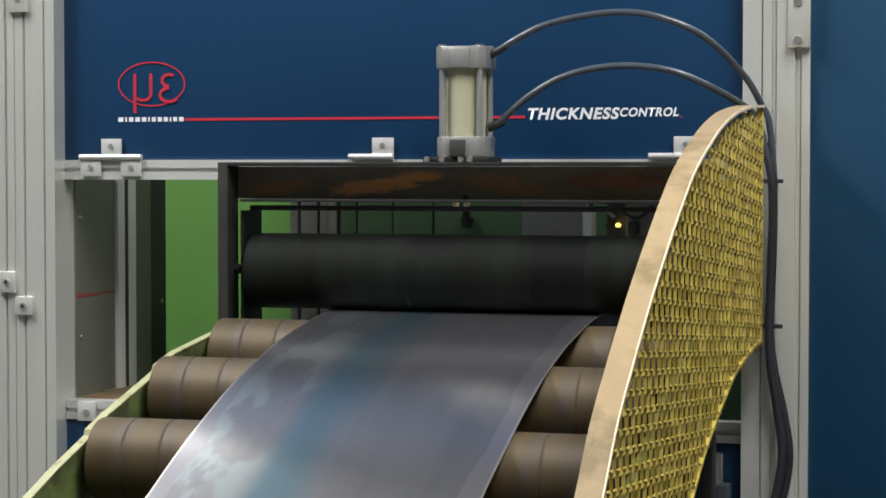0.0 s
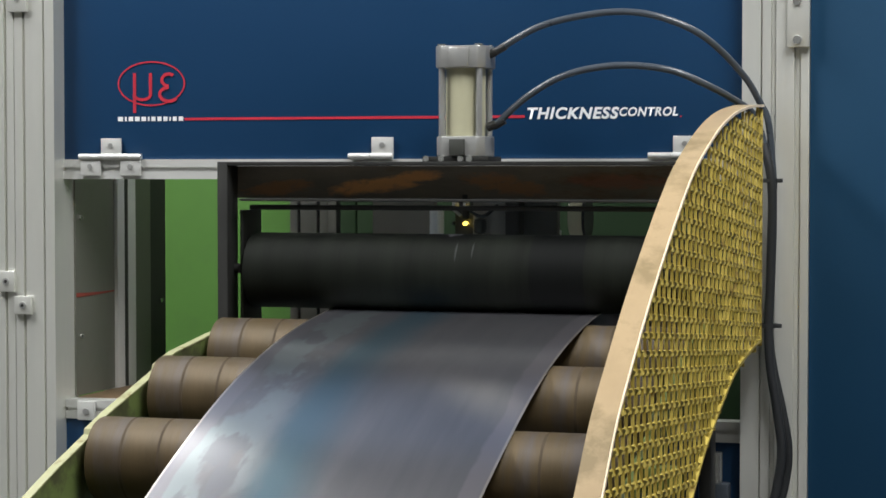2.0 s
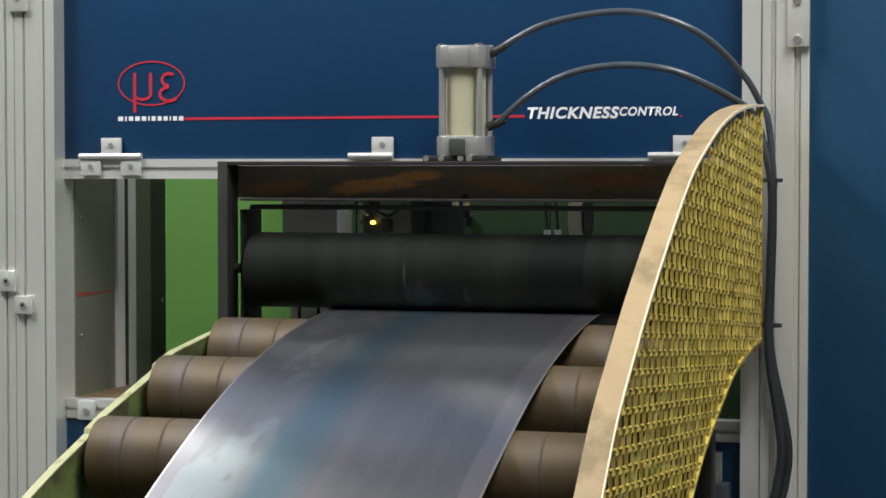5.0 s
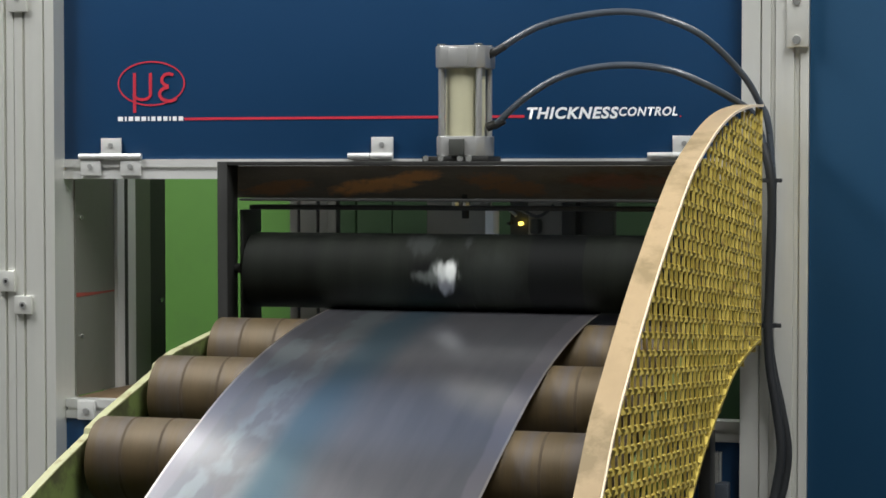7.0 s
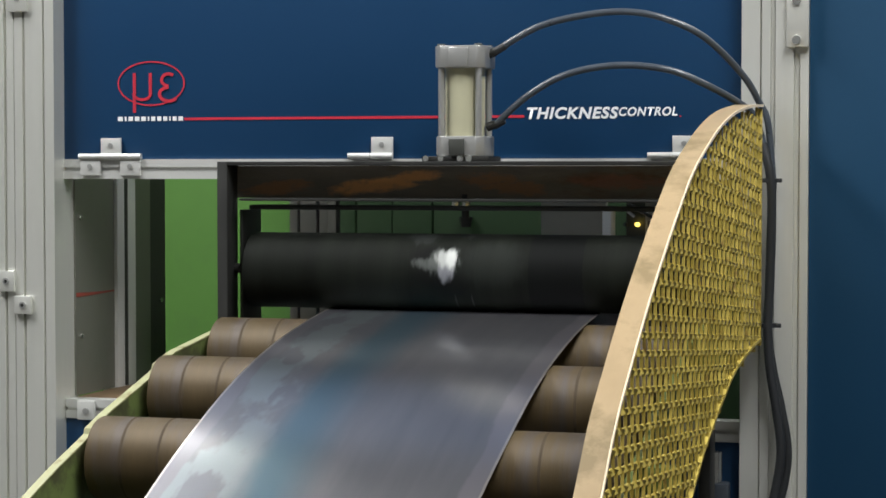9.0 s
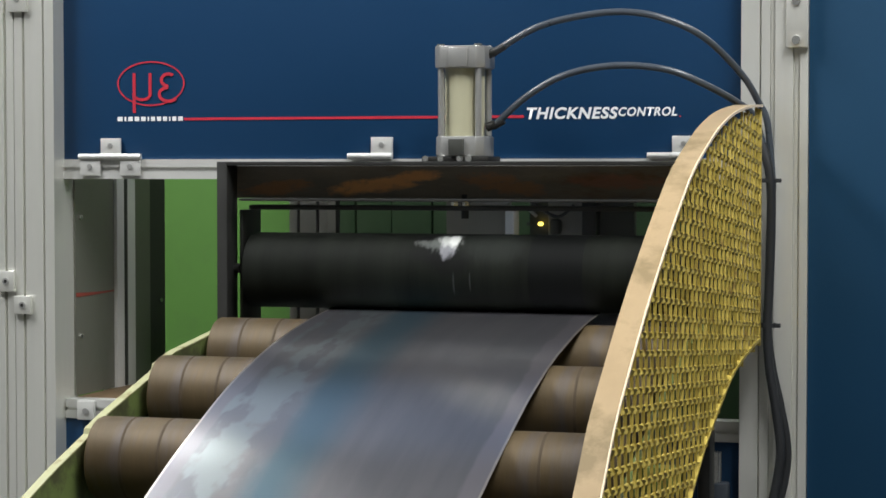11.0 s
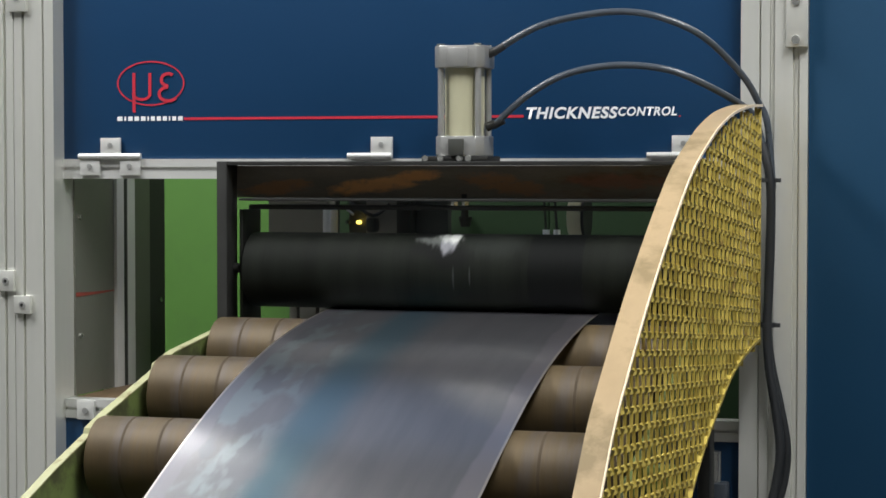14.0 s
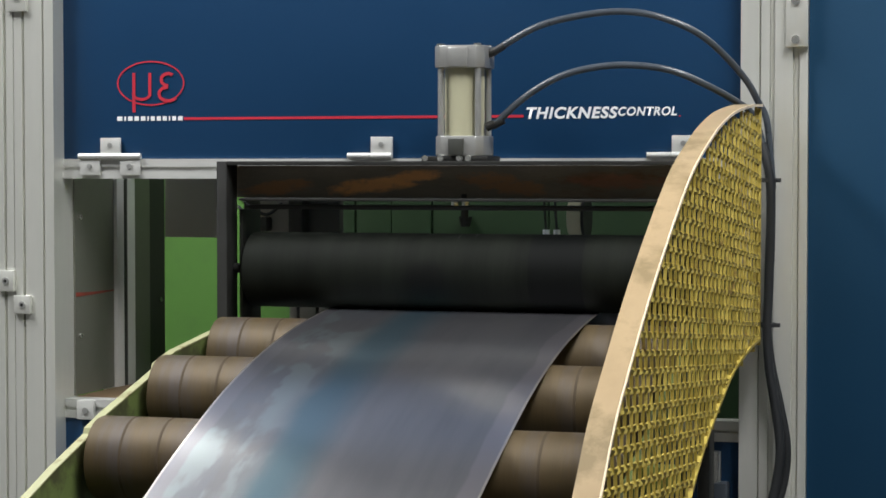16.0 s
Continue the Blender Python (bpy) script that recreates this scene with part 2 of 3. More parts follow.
    far.operation = "ABSOLUTE"
    l.new(off.outputs[0], far.inputs[0])
    colour = blend(step(far.outputs[0], 0.2725, 0.2755), colour, (0.90, 0.83, 0.78))
    l.new(colour, b.inputs["Base Color"])
    # drawn along the run, so that reflections smear across the sheet
    grain = n.new("ShaderNodeTangent")
    grain.direction_type, grain.uv_map = "UV_MAP", "UVMap"
    l.new(grain.outputs[0], b.inputs["Tangent"])
    b.inputs["Anisotropic"].default_value = 0.70
    b.inputs["Roughness"].default_value = 0.275
    return m


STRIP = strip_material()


# ---- mesh helpers ----
def finish(name, bm, material, smooth=40):
    bmesh.ops.recalc_face_normals(bm, faces=bm.faces)
    me = bpy.data.meshes.new(name)
    if smooth:
        for f in bm.faces:
            f.smooth = True
        for e in bm.edges:
            e.smooth = len(e.link_faces) == 2 and e.calc_face_angle(0) < radians(smooth)
    bm.to_mesh(me)
    bm.free()
    me.materials.append(material)
    return me


def part(name, bm, material, parent, label=""):
    ob = new(name, finish(name, bm, material))
    ob.parent = parent
    if label:
        ob["label"] = label
    return ob


def thing(name, bm, material, label, category, group="", kind=""):
    return tagged(new(name, finish(name, bm, material)), label, category, group, kind)


def root(name, at, label, category, group="", kind=""):
    ob = new(name)
    ob.empty_display_size = 0.05
    ob.matrix_world = Matrix.Translation(at)
    return tagged(ob, label, category, group, kind)


def box(x0, x1, y0, y1, z0, z1, bevel=0.0, bm=None, off=(0, 0, 0), seg=2):
    b = bmesh.new()
    bmesh.ops.create_cube(b, size=1, matrix=Matrix.Translation(((x0 + x1) / 2 - off[0], (y0 + y1) / 2 - off[1], (z0 + z1) / 2 - off[2]))
                          @ Matrix.Diagonal((abs(x1 - x0), abs(y1 - y0), abs(z1 - z0), 1)))
    if bevel:
        bmesh.ops.bevel(b, geom=b.edges[:], offset=bevel, segments=seg, affect="EDGES", profile=0.5)
    return join(bm, b)


def join(bm, b):
    if bm is None:
        return b
    me = bpy.data.meshes.new("tmp")
    b.to_mesh(me)
    b.free()
    bm.from_mesh(me)
    bpy.data.meshes.remove(me)
    return bm


def rod(p, q, r, bm=None, seg=20, r2=None, bevel=0.0):
    p, q = Vector(p), Vector(q)
    b = bmesh.new()
    m = Matrix.Translation((p + q) / 2) @ (q - p).to_track_quat("Z", "Y").to_matrix().to_4x4()
    bmesh.ops.create_cone(b, cap_ends=True, segments=seg, radius1=r, radius2=r if r2 is None else r2, depth=(q - p).length, matrix=m)
    if bevel:
        bmesh.ops.bevel(b, geom=[e for e in b.edges if e.calc_face_angle(0) > 1.0], offset=bevel, segments=2, affect="EDGES", profile=0.5)
    return join(bm, b)


def prism(points, axis, a0, a1, bm=None, bevel=0.0):
    """A flat outline pushed out along x, y or z; points hold the two other axes in order."""
    b = bmesh.new()

    def put(p, a):
        return {"x": (a, p[0], p[1]), "y": (p[0], a, p[1]), "z": (p[0], p[1], a)}[axis]
    lo = [b.verts.new(put(p, a0)) for p in points]
    hi = [b.verts.new(put(p, a1)) for p in points]
    b.faces.new(lo)
    b.faces.new(hi[::-1])
    for i in range(len(points)):
        j = (i + 1) % len(points)
        b.faces.new((lo[i], hi[i], hi[j], lo[j]))
    bmesh.ops.recalc_face_normals(b, faces=b.faces)
    if bevel:
        bmesh.ops.bevel(b, geom=b.edges[:], offset=bevel, segments=2, affect="EDGES", profile=0.5)
    return join(bm, b)


def tube(points, r, bm=None, seg=12, steps=10):
    """A round hose through the points."""
    pts = [Vector(p) for p in points]
    fine = []
    for i in range(len(pts) - 1):
        p0, p1, p2, p3 = pts[max(i - 1, 0)], pts[i], pts[i + 1], pts[min(i + 2, len(pts) - 1)]
        for k in range(steps):
            t = k / steps
            fine.append(0.5 * (2 * p1 + (p2 - p0) * t + (2 * p0 - 5 * p1 + 4 * p2 - p3) * t * t + (3 * p1 - p0 - 3 * p2 + p3) * t ** 3))
    fine.append(pts[-1])
    b = bmesh.new()
    rings, side = [], None
    for i, p in enumerate(fine):
        d = (fine[min(i + 1, len(fine) - 1)] - fine[max(i - 1, 0)]).normalized()
        side = d.orthogonal().normalized() if side is None else (side - d * side.dot(d)).normalized()
        up = d.cross(side)
        rings.append([b.verts.new(p + r * (side * math.cos(a) + up * math.sin(a))) for a in [2 * math.pi * k / seg for k in range(seg)]])
    for u, v in zip(rings, rings[1:]):
        for k in range(seg):
            b.faces.new((u[k], u[(k + 1) % seg], v[(k + 1) % seg], v[k]))
    b.faces.new(rings[0])
    b.faces.new(rings[-1][::-1])
    return join(bm, b)


def profile_v(x0, x1, y0, y1, z0, z1, slots, depth=0.010):
    """An upright extrusion whose front face (y0) has slots, given as (x, width)."""
    pts = [(x0, y1), (x0, y0)]
    for s, w in slots:
        pts += [(s - w / 2, y0), (s - w / 2 + 0.001, y0 + depth), (s + w / 2 - 0.001, y0 + depth), (s + w / 2, y0)]
    pts += [(x1, y0), (x1, y1)]
    return prism(pts, "z", z0, z1)


def profile_h(x0, x1, y0, y1, z0, z1, w=0.010, depth=0.008):
    c = (z0 + z1) / 2
    return prism([(y1, z0), (y0, z0), (y0, c - w / 2), (y0 + depth, c - w / 2), (y0 + depth, c + w / 2), (y0, c + w / 2), (y0, z1), (y1, z1)], "x", x0, x1)


# ---- hall: out of view, added to enclose the machine and bounce its light ----
thing("floor", box(-9, 9, -9, 9, -0.1, 0), CONCRETE, "unseen grey concrete hall floor, darkened to limit bounced light", "floor", kind="structure")
thing("ceiling", box(-9, 9, -9, 9, 6.0, 6.1), CEIL, "plain light grey hall ceiling", "ceiling", kind="structure")
thing("wall_back", box(-9, 9, 8.8, 9, 0, 6), PLASTER, "plain pale hall wall", "wall", kind="structure")
thing("wall_front", box(-9, 9, -9, -8.8, 0, 6), PLASTER, "plain pale hall wall", "wall", kind="structure")
thing("wall_left", box(-9, -8.8, -8.8, 8.8, 0, 6), PLASTER, "plain pale hall wall", "wall", kind="structure")
thing("wall_right", box(8.8, 9, -8.8, 8.8, 0, 6), PLASTER, "plain pale hall wall", "wall", kind="structure")
for lx, ly, power in LUMINAIRES:
    lum = root("ceiling_light", (lx, ly, 4.5), "unseen white hall luminaire, added below the ceiling", "ceiling light", "hall luminaires")
    part("housing", box(-0.2, 0.2, -1.25, 1.25, 0, 0.08, 0.005), CEIL, lum)
    part("diffuser", box(-0.18, 0.18, -1.22, 1.22, -0.02, -0.001), TUBE, lum, "glowing white diffuser")
    for wy in (-1.0, 1.0):
        part("hanger", rod((0, wy, 0.08), (0, wy, 1.5), 0.005, seg=8), CHROME, lum)

# ---- gauge machine: posts, rails and panels ----
machine = root("gauge_machine_frame", (0, 0, 0), "thickness gauge machine frame of aluminium profiles with blue panels", "machine")
part("blue_panel", box(-0.90, 0.632, 0.0, 0.03, 1.572, 2.6, 0.001), BLUE, machine, "dark blue painted upper panel")
part("blue_panel", box(-0.90, 0.632, 0.0, 0.03, 0.12, 0.998, 0.001), BLUE, machine, "dark blue painted lower panel")
part("blue_panel", box(0.7665, 2.2, -0.04, -0.01, 0.05, 2.6, 0.001), BLUE_SIDE, machine, "dark blue painted side panel")
post_l = part("post", profile_v(-1.20, -0.874, -0.05, 0.06, 0.0, 2.6, [(-1.03, 0.007), (-0.9925, 0.007), (-0.9705, 0.0022), (-0.947, 0.0065), (-0.899, 0.005)]), ALU, machine, "pale anodised aluminium profile post")
post_r = part("post", profile_v(0.633, 0.7655, -0.05, 0.06, 0.0, 2.6, [(0.6715, 0.0035), (0.695, 0.010), (0.7425, 0.013)]), ALU, machine, "pale anodised aluminium profile post")
for gx, gw in ((0.695, 0.007), (0.7425, 0.006)):
    part("slot_strip", box(gx - gw / 2, gx + gw / 2, -0.0435, -0.0401, 0.01, 2.59), ALU, post_r)
part("rail", profile_h(-0.877, 0.64, -0.006, 0.04, 1.529, 1.572, 0.008), ALU_X, machine, "aluminium cross rail")
part("rail", profile_h(-0.872, 0.64, -0.006, 0.04, 0.998, 1.040, 0.008), ALU_X, machine, "aluminium cross rail")
# inner tunnel walls
tunnel = part("tunnel_wall", box(-0.885, -0.870, 0.042, 0.242, 1.042, 1.528), SHEET, machine, "grey sheet steel inner wall")
inner_post = part("tunnel_post", box(-0.90, -0.862, 0.244, 0.343, 1.012, 1.56, 0.002), LIT_ALU, machine, "aluminium inner post, paled to look lit")
part("tunnel_wall", box(-0.885, -0.870, 0.345, 0.443, 0.95, 1.6), SHEET, machine, "grey sheet steel inner wall")
# rearmost stretch of the wall, in a darker tone
back_wall = part("tunnel_wall", box(-0.885, -0.872, 0.445, 0.535, 0.95, 1.6), DARK, machine, "darker stretch of sheet steel inner wall")
# dark strip laid on the post for the shade in its slot
part("slot_strip", box(-0.862, -0.8605, 0.281, 0.296, 1.042, 1.528), DARK, inner_post)
# the laser's light on the wall, drawn as a thin red strip
part("laser_mark", prism([(0.045, 1.2635), (0.125, 1.2640), (0.240, 1.2665), (0.240, 1.2695), (0.125, 1.2705), (0.045, 1.2735)], "x", -0.8699, -0.8688), LASER_RED, tunnel, "thin red laser line, coloured onto the inner wall")
for z in (1.175, 1.4415):
    part("screw", rod((-0.8699, 0.066, z), (-0.8655, 0.066, z), 0.0055, seg=14), CHROME, tunnel)
part("screw", rod((-0.8719, 0.505, 1.23), (-0.868, 0.505, 1.23), 0.0055, seg=14), CHROME, back_wall)
part("shelf_board", box(-0.869, -0.60, 0.045, 0.35, 1.014, 1.041, 0.002), WOOD, machine, "brown board on the lower rail")

# hinges on the rail
def hinge(x, shift=0.0):
    h = root("hinge", (x, -0.008, 1.572), "aluminium hinge with screws on the upper rail", "hinge", "panel hinges")
    leaf = part("leaf", box(-0.024, 0.024, -0.003, 0.003, 0.010, 0.046, 0.001), ALU_X, h)
    part("knuckle", rod((-0.074, -0.006, 0.006), (-0.0255, -0.006, 0.006), 0.0065, seg=16), ALU_X, h)
    part("knuckle", rod((-0.0245, -0.006, 0.006), (0.0245, -0.006, 0.006), 0.0065, seg=16), ALU_X, h)
    part("screw", rod((0, -0.006, 0.030), (0, -0.002, 0.030), 0.0055, seg=14), CAST, leaf)
    if shift:
        part("knuckle", rod((0.0255, -0.006, 0.006), (0.074, -0.006, 0.006), 0.0065, seg=16), ALU_X, h)
        for sx in (-0.048, 0.048):
            leaf = part("leaf", box(sx - 0.024, sx + 0.024, -0.006, -0.001, -0.036, 0.002, 0.001), ALU_X, h)
            part("screw", rod((sx, -0.010, -0.016), (sx, -0.005, -0.016), 0.0055, seg=14), CAST, leaf)
    return h


hinge(-0.757, 1)
hinge(-0.131)
hinge(0.512)


def bracket_block(x, z, w, h, y=-0.05):
    c = root("profile_clamp", (x, y, z), "small aluminium clamp block with a socket screw on the post", "clamp", "post clamps")
    block = part("block", box(-w / 2, w / 2, -0.012, 0, -h / 2, h / 2, 0.0015), ALU, c)
    part("screw", rod((0.001, -0.015, 0), (0.001, -0.011, 0), 0.0075, seg=16), CAST, block)
    part("socket", rod((0.001, -0.0155, 0), (0.001, -0.0148, 0), 0.004, seg=6), BLACK, block)


bracket_block(-0.988, 1.303, 0.040, 0.046)
bracket_block(-0.948, 1.251, 0.040, 0.040)
bracket_block(-0.957, 1.925, 0.046, 0.06)
fit = root("door_stop", (0.745, -0.05, 1.86), "aluminium stop bar with two screws on the post", "stop bar")
stop_bar = part("bar", box(-0.022, 0.022, -0.014, 0, -0.07, 0.12, 0.0015), ALU, fit)
for dz in (-0.056, 0.020):
    part("screw", rod((-0.002, -0.018, dz), (-0.002, -0.013, dz), 0.0085, seg=16), CHROME, stop_bar)
rb = root("rail_bracket", (-0.82, -0.006, 1.016), "aluminium angle bracket bolted to the lower rail", "bracket")
rb_plate = part("plate", box(-0.020, 0.022, -0.010, 0, -0.02, 0.022, 0.0015), ALU_X, rb)
part("screw", rod((0.002, -0.014, 0), (0.002, -0.009, 0), 0.007, seg=16), CAST, rb_plate)

# ---- printing on the blue panel ----
def text_mesh(body, size, material, name, parent, at, width, height, shear=0.0, bold=0.0, label=""):
    cu = bpy.data.curves.new(name, "FONT")
    cu.body, cu.size, cu.shear, cu.offset, cu.extrude, cu.space_character = body, 1.0, shear, bold, 0.0, 1.12
    tmp = new(name, cu)
    bpy.context.view_layer.update()
    me = bpy.data.meshes.new_from_object(tmp.evaluated_get(bpy.context.evaluated_depsgraph_get()))
    bpy.data.objects.remove(tmp)
    co = np.array([v.co[:] for v in me.vertices])
    lo, hi = co.min(0), co.max(0)
    for v in me.vertices:
        v.co = ((v.co.x - lo[0]) / (hi[0] - lo[0]) * width, 0, (v.co.y - lo[1]) / (hi[1] - lo[1]) * height)
    me.materials.clear()
    me.materials.append(material)
    ob = new(name, me)
    ob.location = at
    ob.parent = parent
    if label:
        ob["label"] = label
    return ob


sign = root("panel_print", (0, -0.0012, 1.65), "white and red printing on the blue panel", "sign")
text_mesh("THICKNESS", 1, WHITE, "lettering", sign, (0.182, 0, 0.0035), 0.193, 0.0245, 0.22, 0.034, "white slanted capitals")
text_mesh("CONTROL", 1, WHITE, "lettering", sign, (0.3755, 0, 0.0085), 0.121, 0.0185, 0.22, 0.030, "white slanted capitals")
part("red_line", box(-0.586, 0.176, 0, 0.0006, 0.0066, 0.0122), RED, sign)
part("red_dot", box(0.5005, 0.504, 0, 0.0006, 0.006, 0.009), RED, sign)
bx = -0.744
for w in (0.020, 0.007, 0.018, 0.018, 0.018, 0.006, 0.016, 0.016, 0.016, 0.006, 0.015, 0.018):
    w *= 0.60
    part("plain_bar", box(bx, bx + w, 0, 0.0006, 0.0055, 0.0150), WHITE, sign)
    bx += w + 0.0046


def emblem_ring(cx, cz, rx, rz, w):
    b = bmesh.new()
    n = 64
    vs = []
    for k in range(n):
        a = 2 * math.pi * k / n
        vs.append((b.verts.new((cx + rx * math.cos(a), 0, cz + rz * math.sin(a))), b.verts.new((cx + (rx - w) * math.cos(a), 0, cz + (rz - w) * math.sin(a)))))
    for k in range(n):
        u, v = vs[k], vs[(k + 1) % n]
        b.faces.new((u[0], v[0], v[1], u[1]))
    return b


part("emblem_ring", emblem_ring(-0.664, 0.087, 0.080, 0.049, 0.0034), RED, sign, "red oval emblem outline").location.y = -0.0004
for bx, z0, z1, w in ((-0.704, 0.024, 0.110, 0.0070), (-0.666, 0.060, 0.110, 0.0070)):
    part("emblem_bar", box(bx - w / 2, bx + w / 2, 0, 0.0006, z0, z1), RED, sign)


def arc_band(cx, cz, rx, rz, w, a0, a1):
    b = bmesh.new()
    vs = []
    for k in range(33):
        a = radians(a0 + (a1 - a0) * k / 32)
        vs.append((b.verts.new((cx + rx * math.cos(a), 0, cz + rz * math.sin(a))), b.verts.new((cx + (rx - w) * math.cos(a), 0, cz + (rz - w) * math.sin(a)))))
    for u, v in zip(vs, vs[1:]):
        b.faces.new((u[0], v[0], v[1], u[1]))
    return b


for args, lift in (((-0.685, 0.066, 0.0232, 0.017, 0.006, 180, 360), -0.0008), ((-0.622, 0.0945, 0.020, 0.0165, 0.007, 50, 270), -0.0012),
                   ((-0.622, 0.0635, 0.025, 0.0185, 0.007, 90, 325), -0.0016)):
    part("emblem_bar", arc_band(*args), RED, sign).location.y = lift

# ---- background behind the opening ----
thing("green_machine_wall", box(-2.2, 1.6, 1.10, 1.2, 0.0, 2.3, 0.004), GREEN, "green painted machine wall behind the opening", "wall", kind="structure")
# seamed dark panels put in where the background lies in shade
cover = root("gap_shade", (0, 0.86, 0), "dark green seamed panels standing in for shade behind the measuring gap", "cover")
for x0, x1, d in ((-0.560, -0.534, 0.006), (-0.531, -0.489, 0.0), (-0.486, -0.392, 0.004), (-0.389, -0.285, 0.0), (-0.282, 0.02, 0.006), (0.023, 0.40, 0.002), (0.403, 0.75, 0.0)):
    part("panel", box(x0, x1, d, 0.03, 0.0, 1.9, 0.002), SHADE_GREEN, cover)
part("frame", box(-0.56, 0.75, 0.031, 0.05, 0.0, 1.92, 0.002), SHADE_GREEN, cover)
guide = root("sensor_guide_post", (-0.47, 0.62, 0), "grey profile posts behind the roller", "post")
for g0, g1 in ((-0.096, -0.076), (-0.069, -0.0265), (-0.019, 0.004)):
    part("upright", box(g0, g1, -0.03, 0.03, 0.0, 1.56, 0.002), GREYBODY, guide)
part("back_plate", box(-0.100, 0.012, 0.031, 0.036, 0.0, 1.56), DARK, guide)

# ---- black roller stand with pneumatic cylinder ----
CX = 0.106
stand = root("roller_stand", (0, 0, 0), "black rusty steel portal carrying the pressure roller", "roller stand")
for sgn in (-1, 1):
    xo, xi = CX + sgn * 0.504, CX + sgn * 0.482
    part("upright", box(min(xo, xi), max(xo, xi), -0.27, -0.212, 0.0, 1.5655, 0.0015), BLACK, stand)
web = part("beam_web", box(CX - 0.503, CX + 0.503, -0.205, -0.197, 1.492, 1.557), RUSTY, stand, "rust-stained black beam face")

part("beam_flange", box(CX - 0.498, CX + 0.498, -0.268, -0.15, 1.5575, 1.5655, 0.001), BLACK, stand)
part("beam_flange", box(CX - 0.459, CX + 0.459, -0.262, -0.15, 1.486, 1.4915, 0.001), BLACK, stand)
cross = part("cross_bar", box(CX - 0.452, CX + 0.452, -0.225, -0.175, 1.4680, 1.4775, 0.001), BLACK, stand)
for sgn in (-1, 1):
    xa, xb = CX + sgn * 0.461, CX + sgn * 0.468
    part("fork_arm", box(min(xa, xb), max(xa, xb), -0.236, -0.135, 1.225, 1.4675, 0.001), BLACK, stand)
    part("shaft", rod((CX + sgn * 0.4685, -0.228, 1.348), (CX + sgn * 0.4815, -0.228, 1.348), 0.010, seg=16), BLACK, stand)
part("rod_joint", rod((CX, -0.2, 1.452), (CX, -0.2, 1.50), 0.0075, seg=16), BLACK, stand)
for dx in (-0.012, 0.010):
    part("bolt", rod((CX + dx, -0.228, 1.4776), (CX + dx, -0.228, 1.4858), 0.008, seg=6), CHROME, cross)
part("foot", box(CX - 0.56, CX + 0.56, -0.31, -0.11, 0.0, 0.02), BLACK, stand)

cyl = root("pneumatic_cylinder", (CX, -0.2, 1.5655), "grey pneumatic cylinder with cream barrel standing on the beam", "pneumatic cylinder")
flange = part("flange_plate", box(-0.075, 0.06, -0.05, 0.05, 0, 0.010, 0.001), BLACK, cyl)
for z0, z1, s in ((0.010, 0.050, 0.050), (0.184, 0.228, 0.0515)):
    cut = 0.014
    pts = [(-s, -s + cut), (-s + cut, -s), (s - cut, -s), (s, -s + cut), (s, s - cut), (s - cut, s), (-s + cut, s), (-s, s - cut)]
    cap = part("end_cap", prism(pts, "z", z0, z1, bevel=0.003), CAST, cyl, "cast aluminium end cap")
part("barrel", rod((0, 0, 0.045), (0, 0, 0.19), 0.040, seg=40), BARREL, cyl, "cream coloured barrel")
for sx in (-1, 1):
    for sy in (-1, 1):
        part("tie_rod", rod((sx * 0.038, sy * 0.038, 0.04), (sx * 0.038, sy * 0.038, 0.2), 0.0065, seg=14), CAST, cyl)
        part("nut", rod((sx * 0.038, sy * 0.038, 0.2275), (sx * 0.038, sy * 0.038, 0.2315), 0.009, seg=6), CHROME, cap)
# dark block stands in for the shade of a recess in the cap
part("recess_shade", box(-0.018, 0.012, -0.058, -0.048, 0.012, 0.044, 0.001), DARK, cyl)
part("port_face", box(-0.020, 0.020, -0.0555, -0.050, 0.186, 0.224, 0.002), CAST, cap)
for bx in (-0.066, -0.035, 0.004, 0.022):
    part("bolt", rod((bx, -0.056, 0.0055), (bx, -0.048, 0.0055), 0.0065, seg=6), CHROME, flange)
for z in (0.205, 0.062):
    part("fitting", rod((0.045, 0, z + 0.005), (0.063, 0, z + 0.013), 0.0088, seg=14), BLACK, cyl)

hose = root("air_hose", (0, 0, 0), "grey black air hose looping from the cylinder to the guard", "hose", "air hoses")
part("hose_run", tube([(0.170, -0.20, 1.785), (0.25, -0.20, 1.828), (0.33, -0.20, 1.848), (0.42, -0.20, 1.856), (0.50, -0.20, 1.843), (0.58, -0.18, 1.805), (0.645, -0.12, 1.735), (0.674, -0.085, 1.68), (0.690, -0.078, 1.64), (0.70, -0.075, 1.53)], 0.0068), HOSE, hose)
# lower run of the same hose, its shade put into a darker colour
part("shaded_run", tube([(0.70, -0.075, 1.53), (0.696, -0.072, 1.44), (0.693, -0.072, 1.32), (0.692, -0.075, 1.24), (0.702, -0.078, 1.16), (0.720, -0.08, 1.08), (0.733, -0.08, 1.0), (0.727, -0.08, 0.93), (0.70, -0.09, 0.80), (0.68, -0.09, 0.5), (0.68, -0.09, 0.02)], 0.0080), HOSE_DK, hose, "black lower hose run, shade put into its colour")
hose2 = root("air_hose", (0, 0, 0), "grey black air hose looping from the cylinder to the guard", "hose", "air hoses")
part("hose_run", tube([(0.168, -0.2, 1.638), (0.23, -0.2, 1.692), (0.31, -0.2, 1.735), (0.41, -0.2, 1.752), (0.51, -0.2, 1.743), (0.58, -0.18, 1.715), (0.635, -0.12, 1.682), (0.664, -0.088, 1.655), (0.682, -0.085, 1.60)], 0.0068), HOSE, hose2)
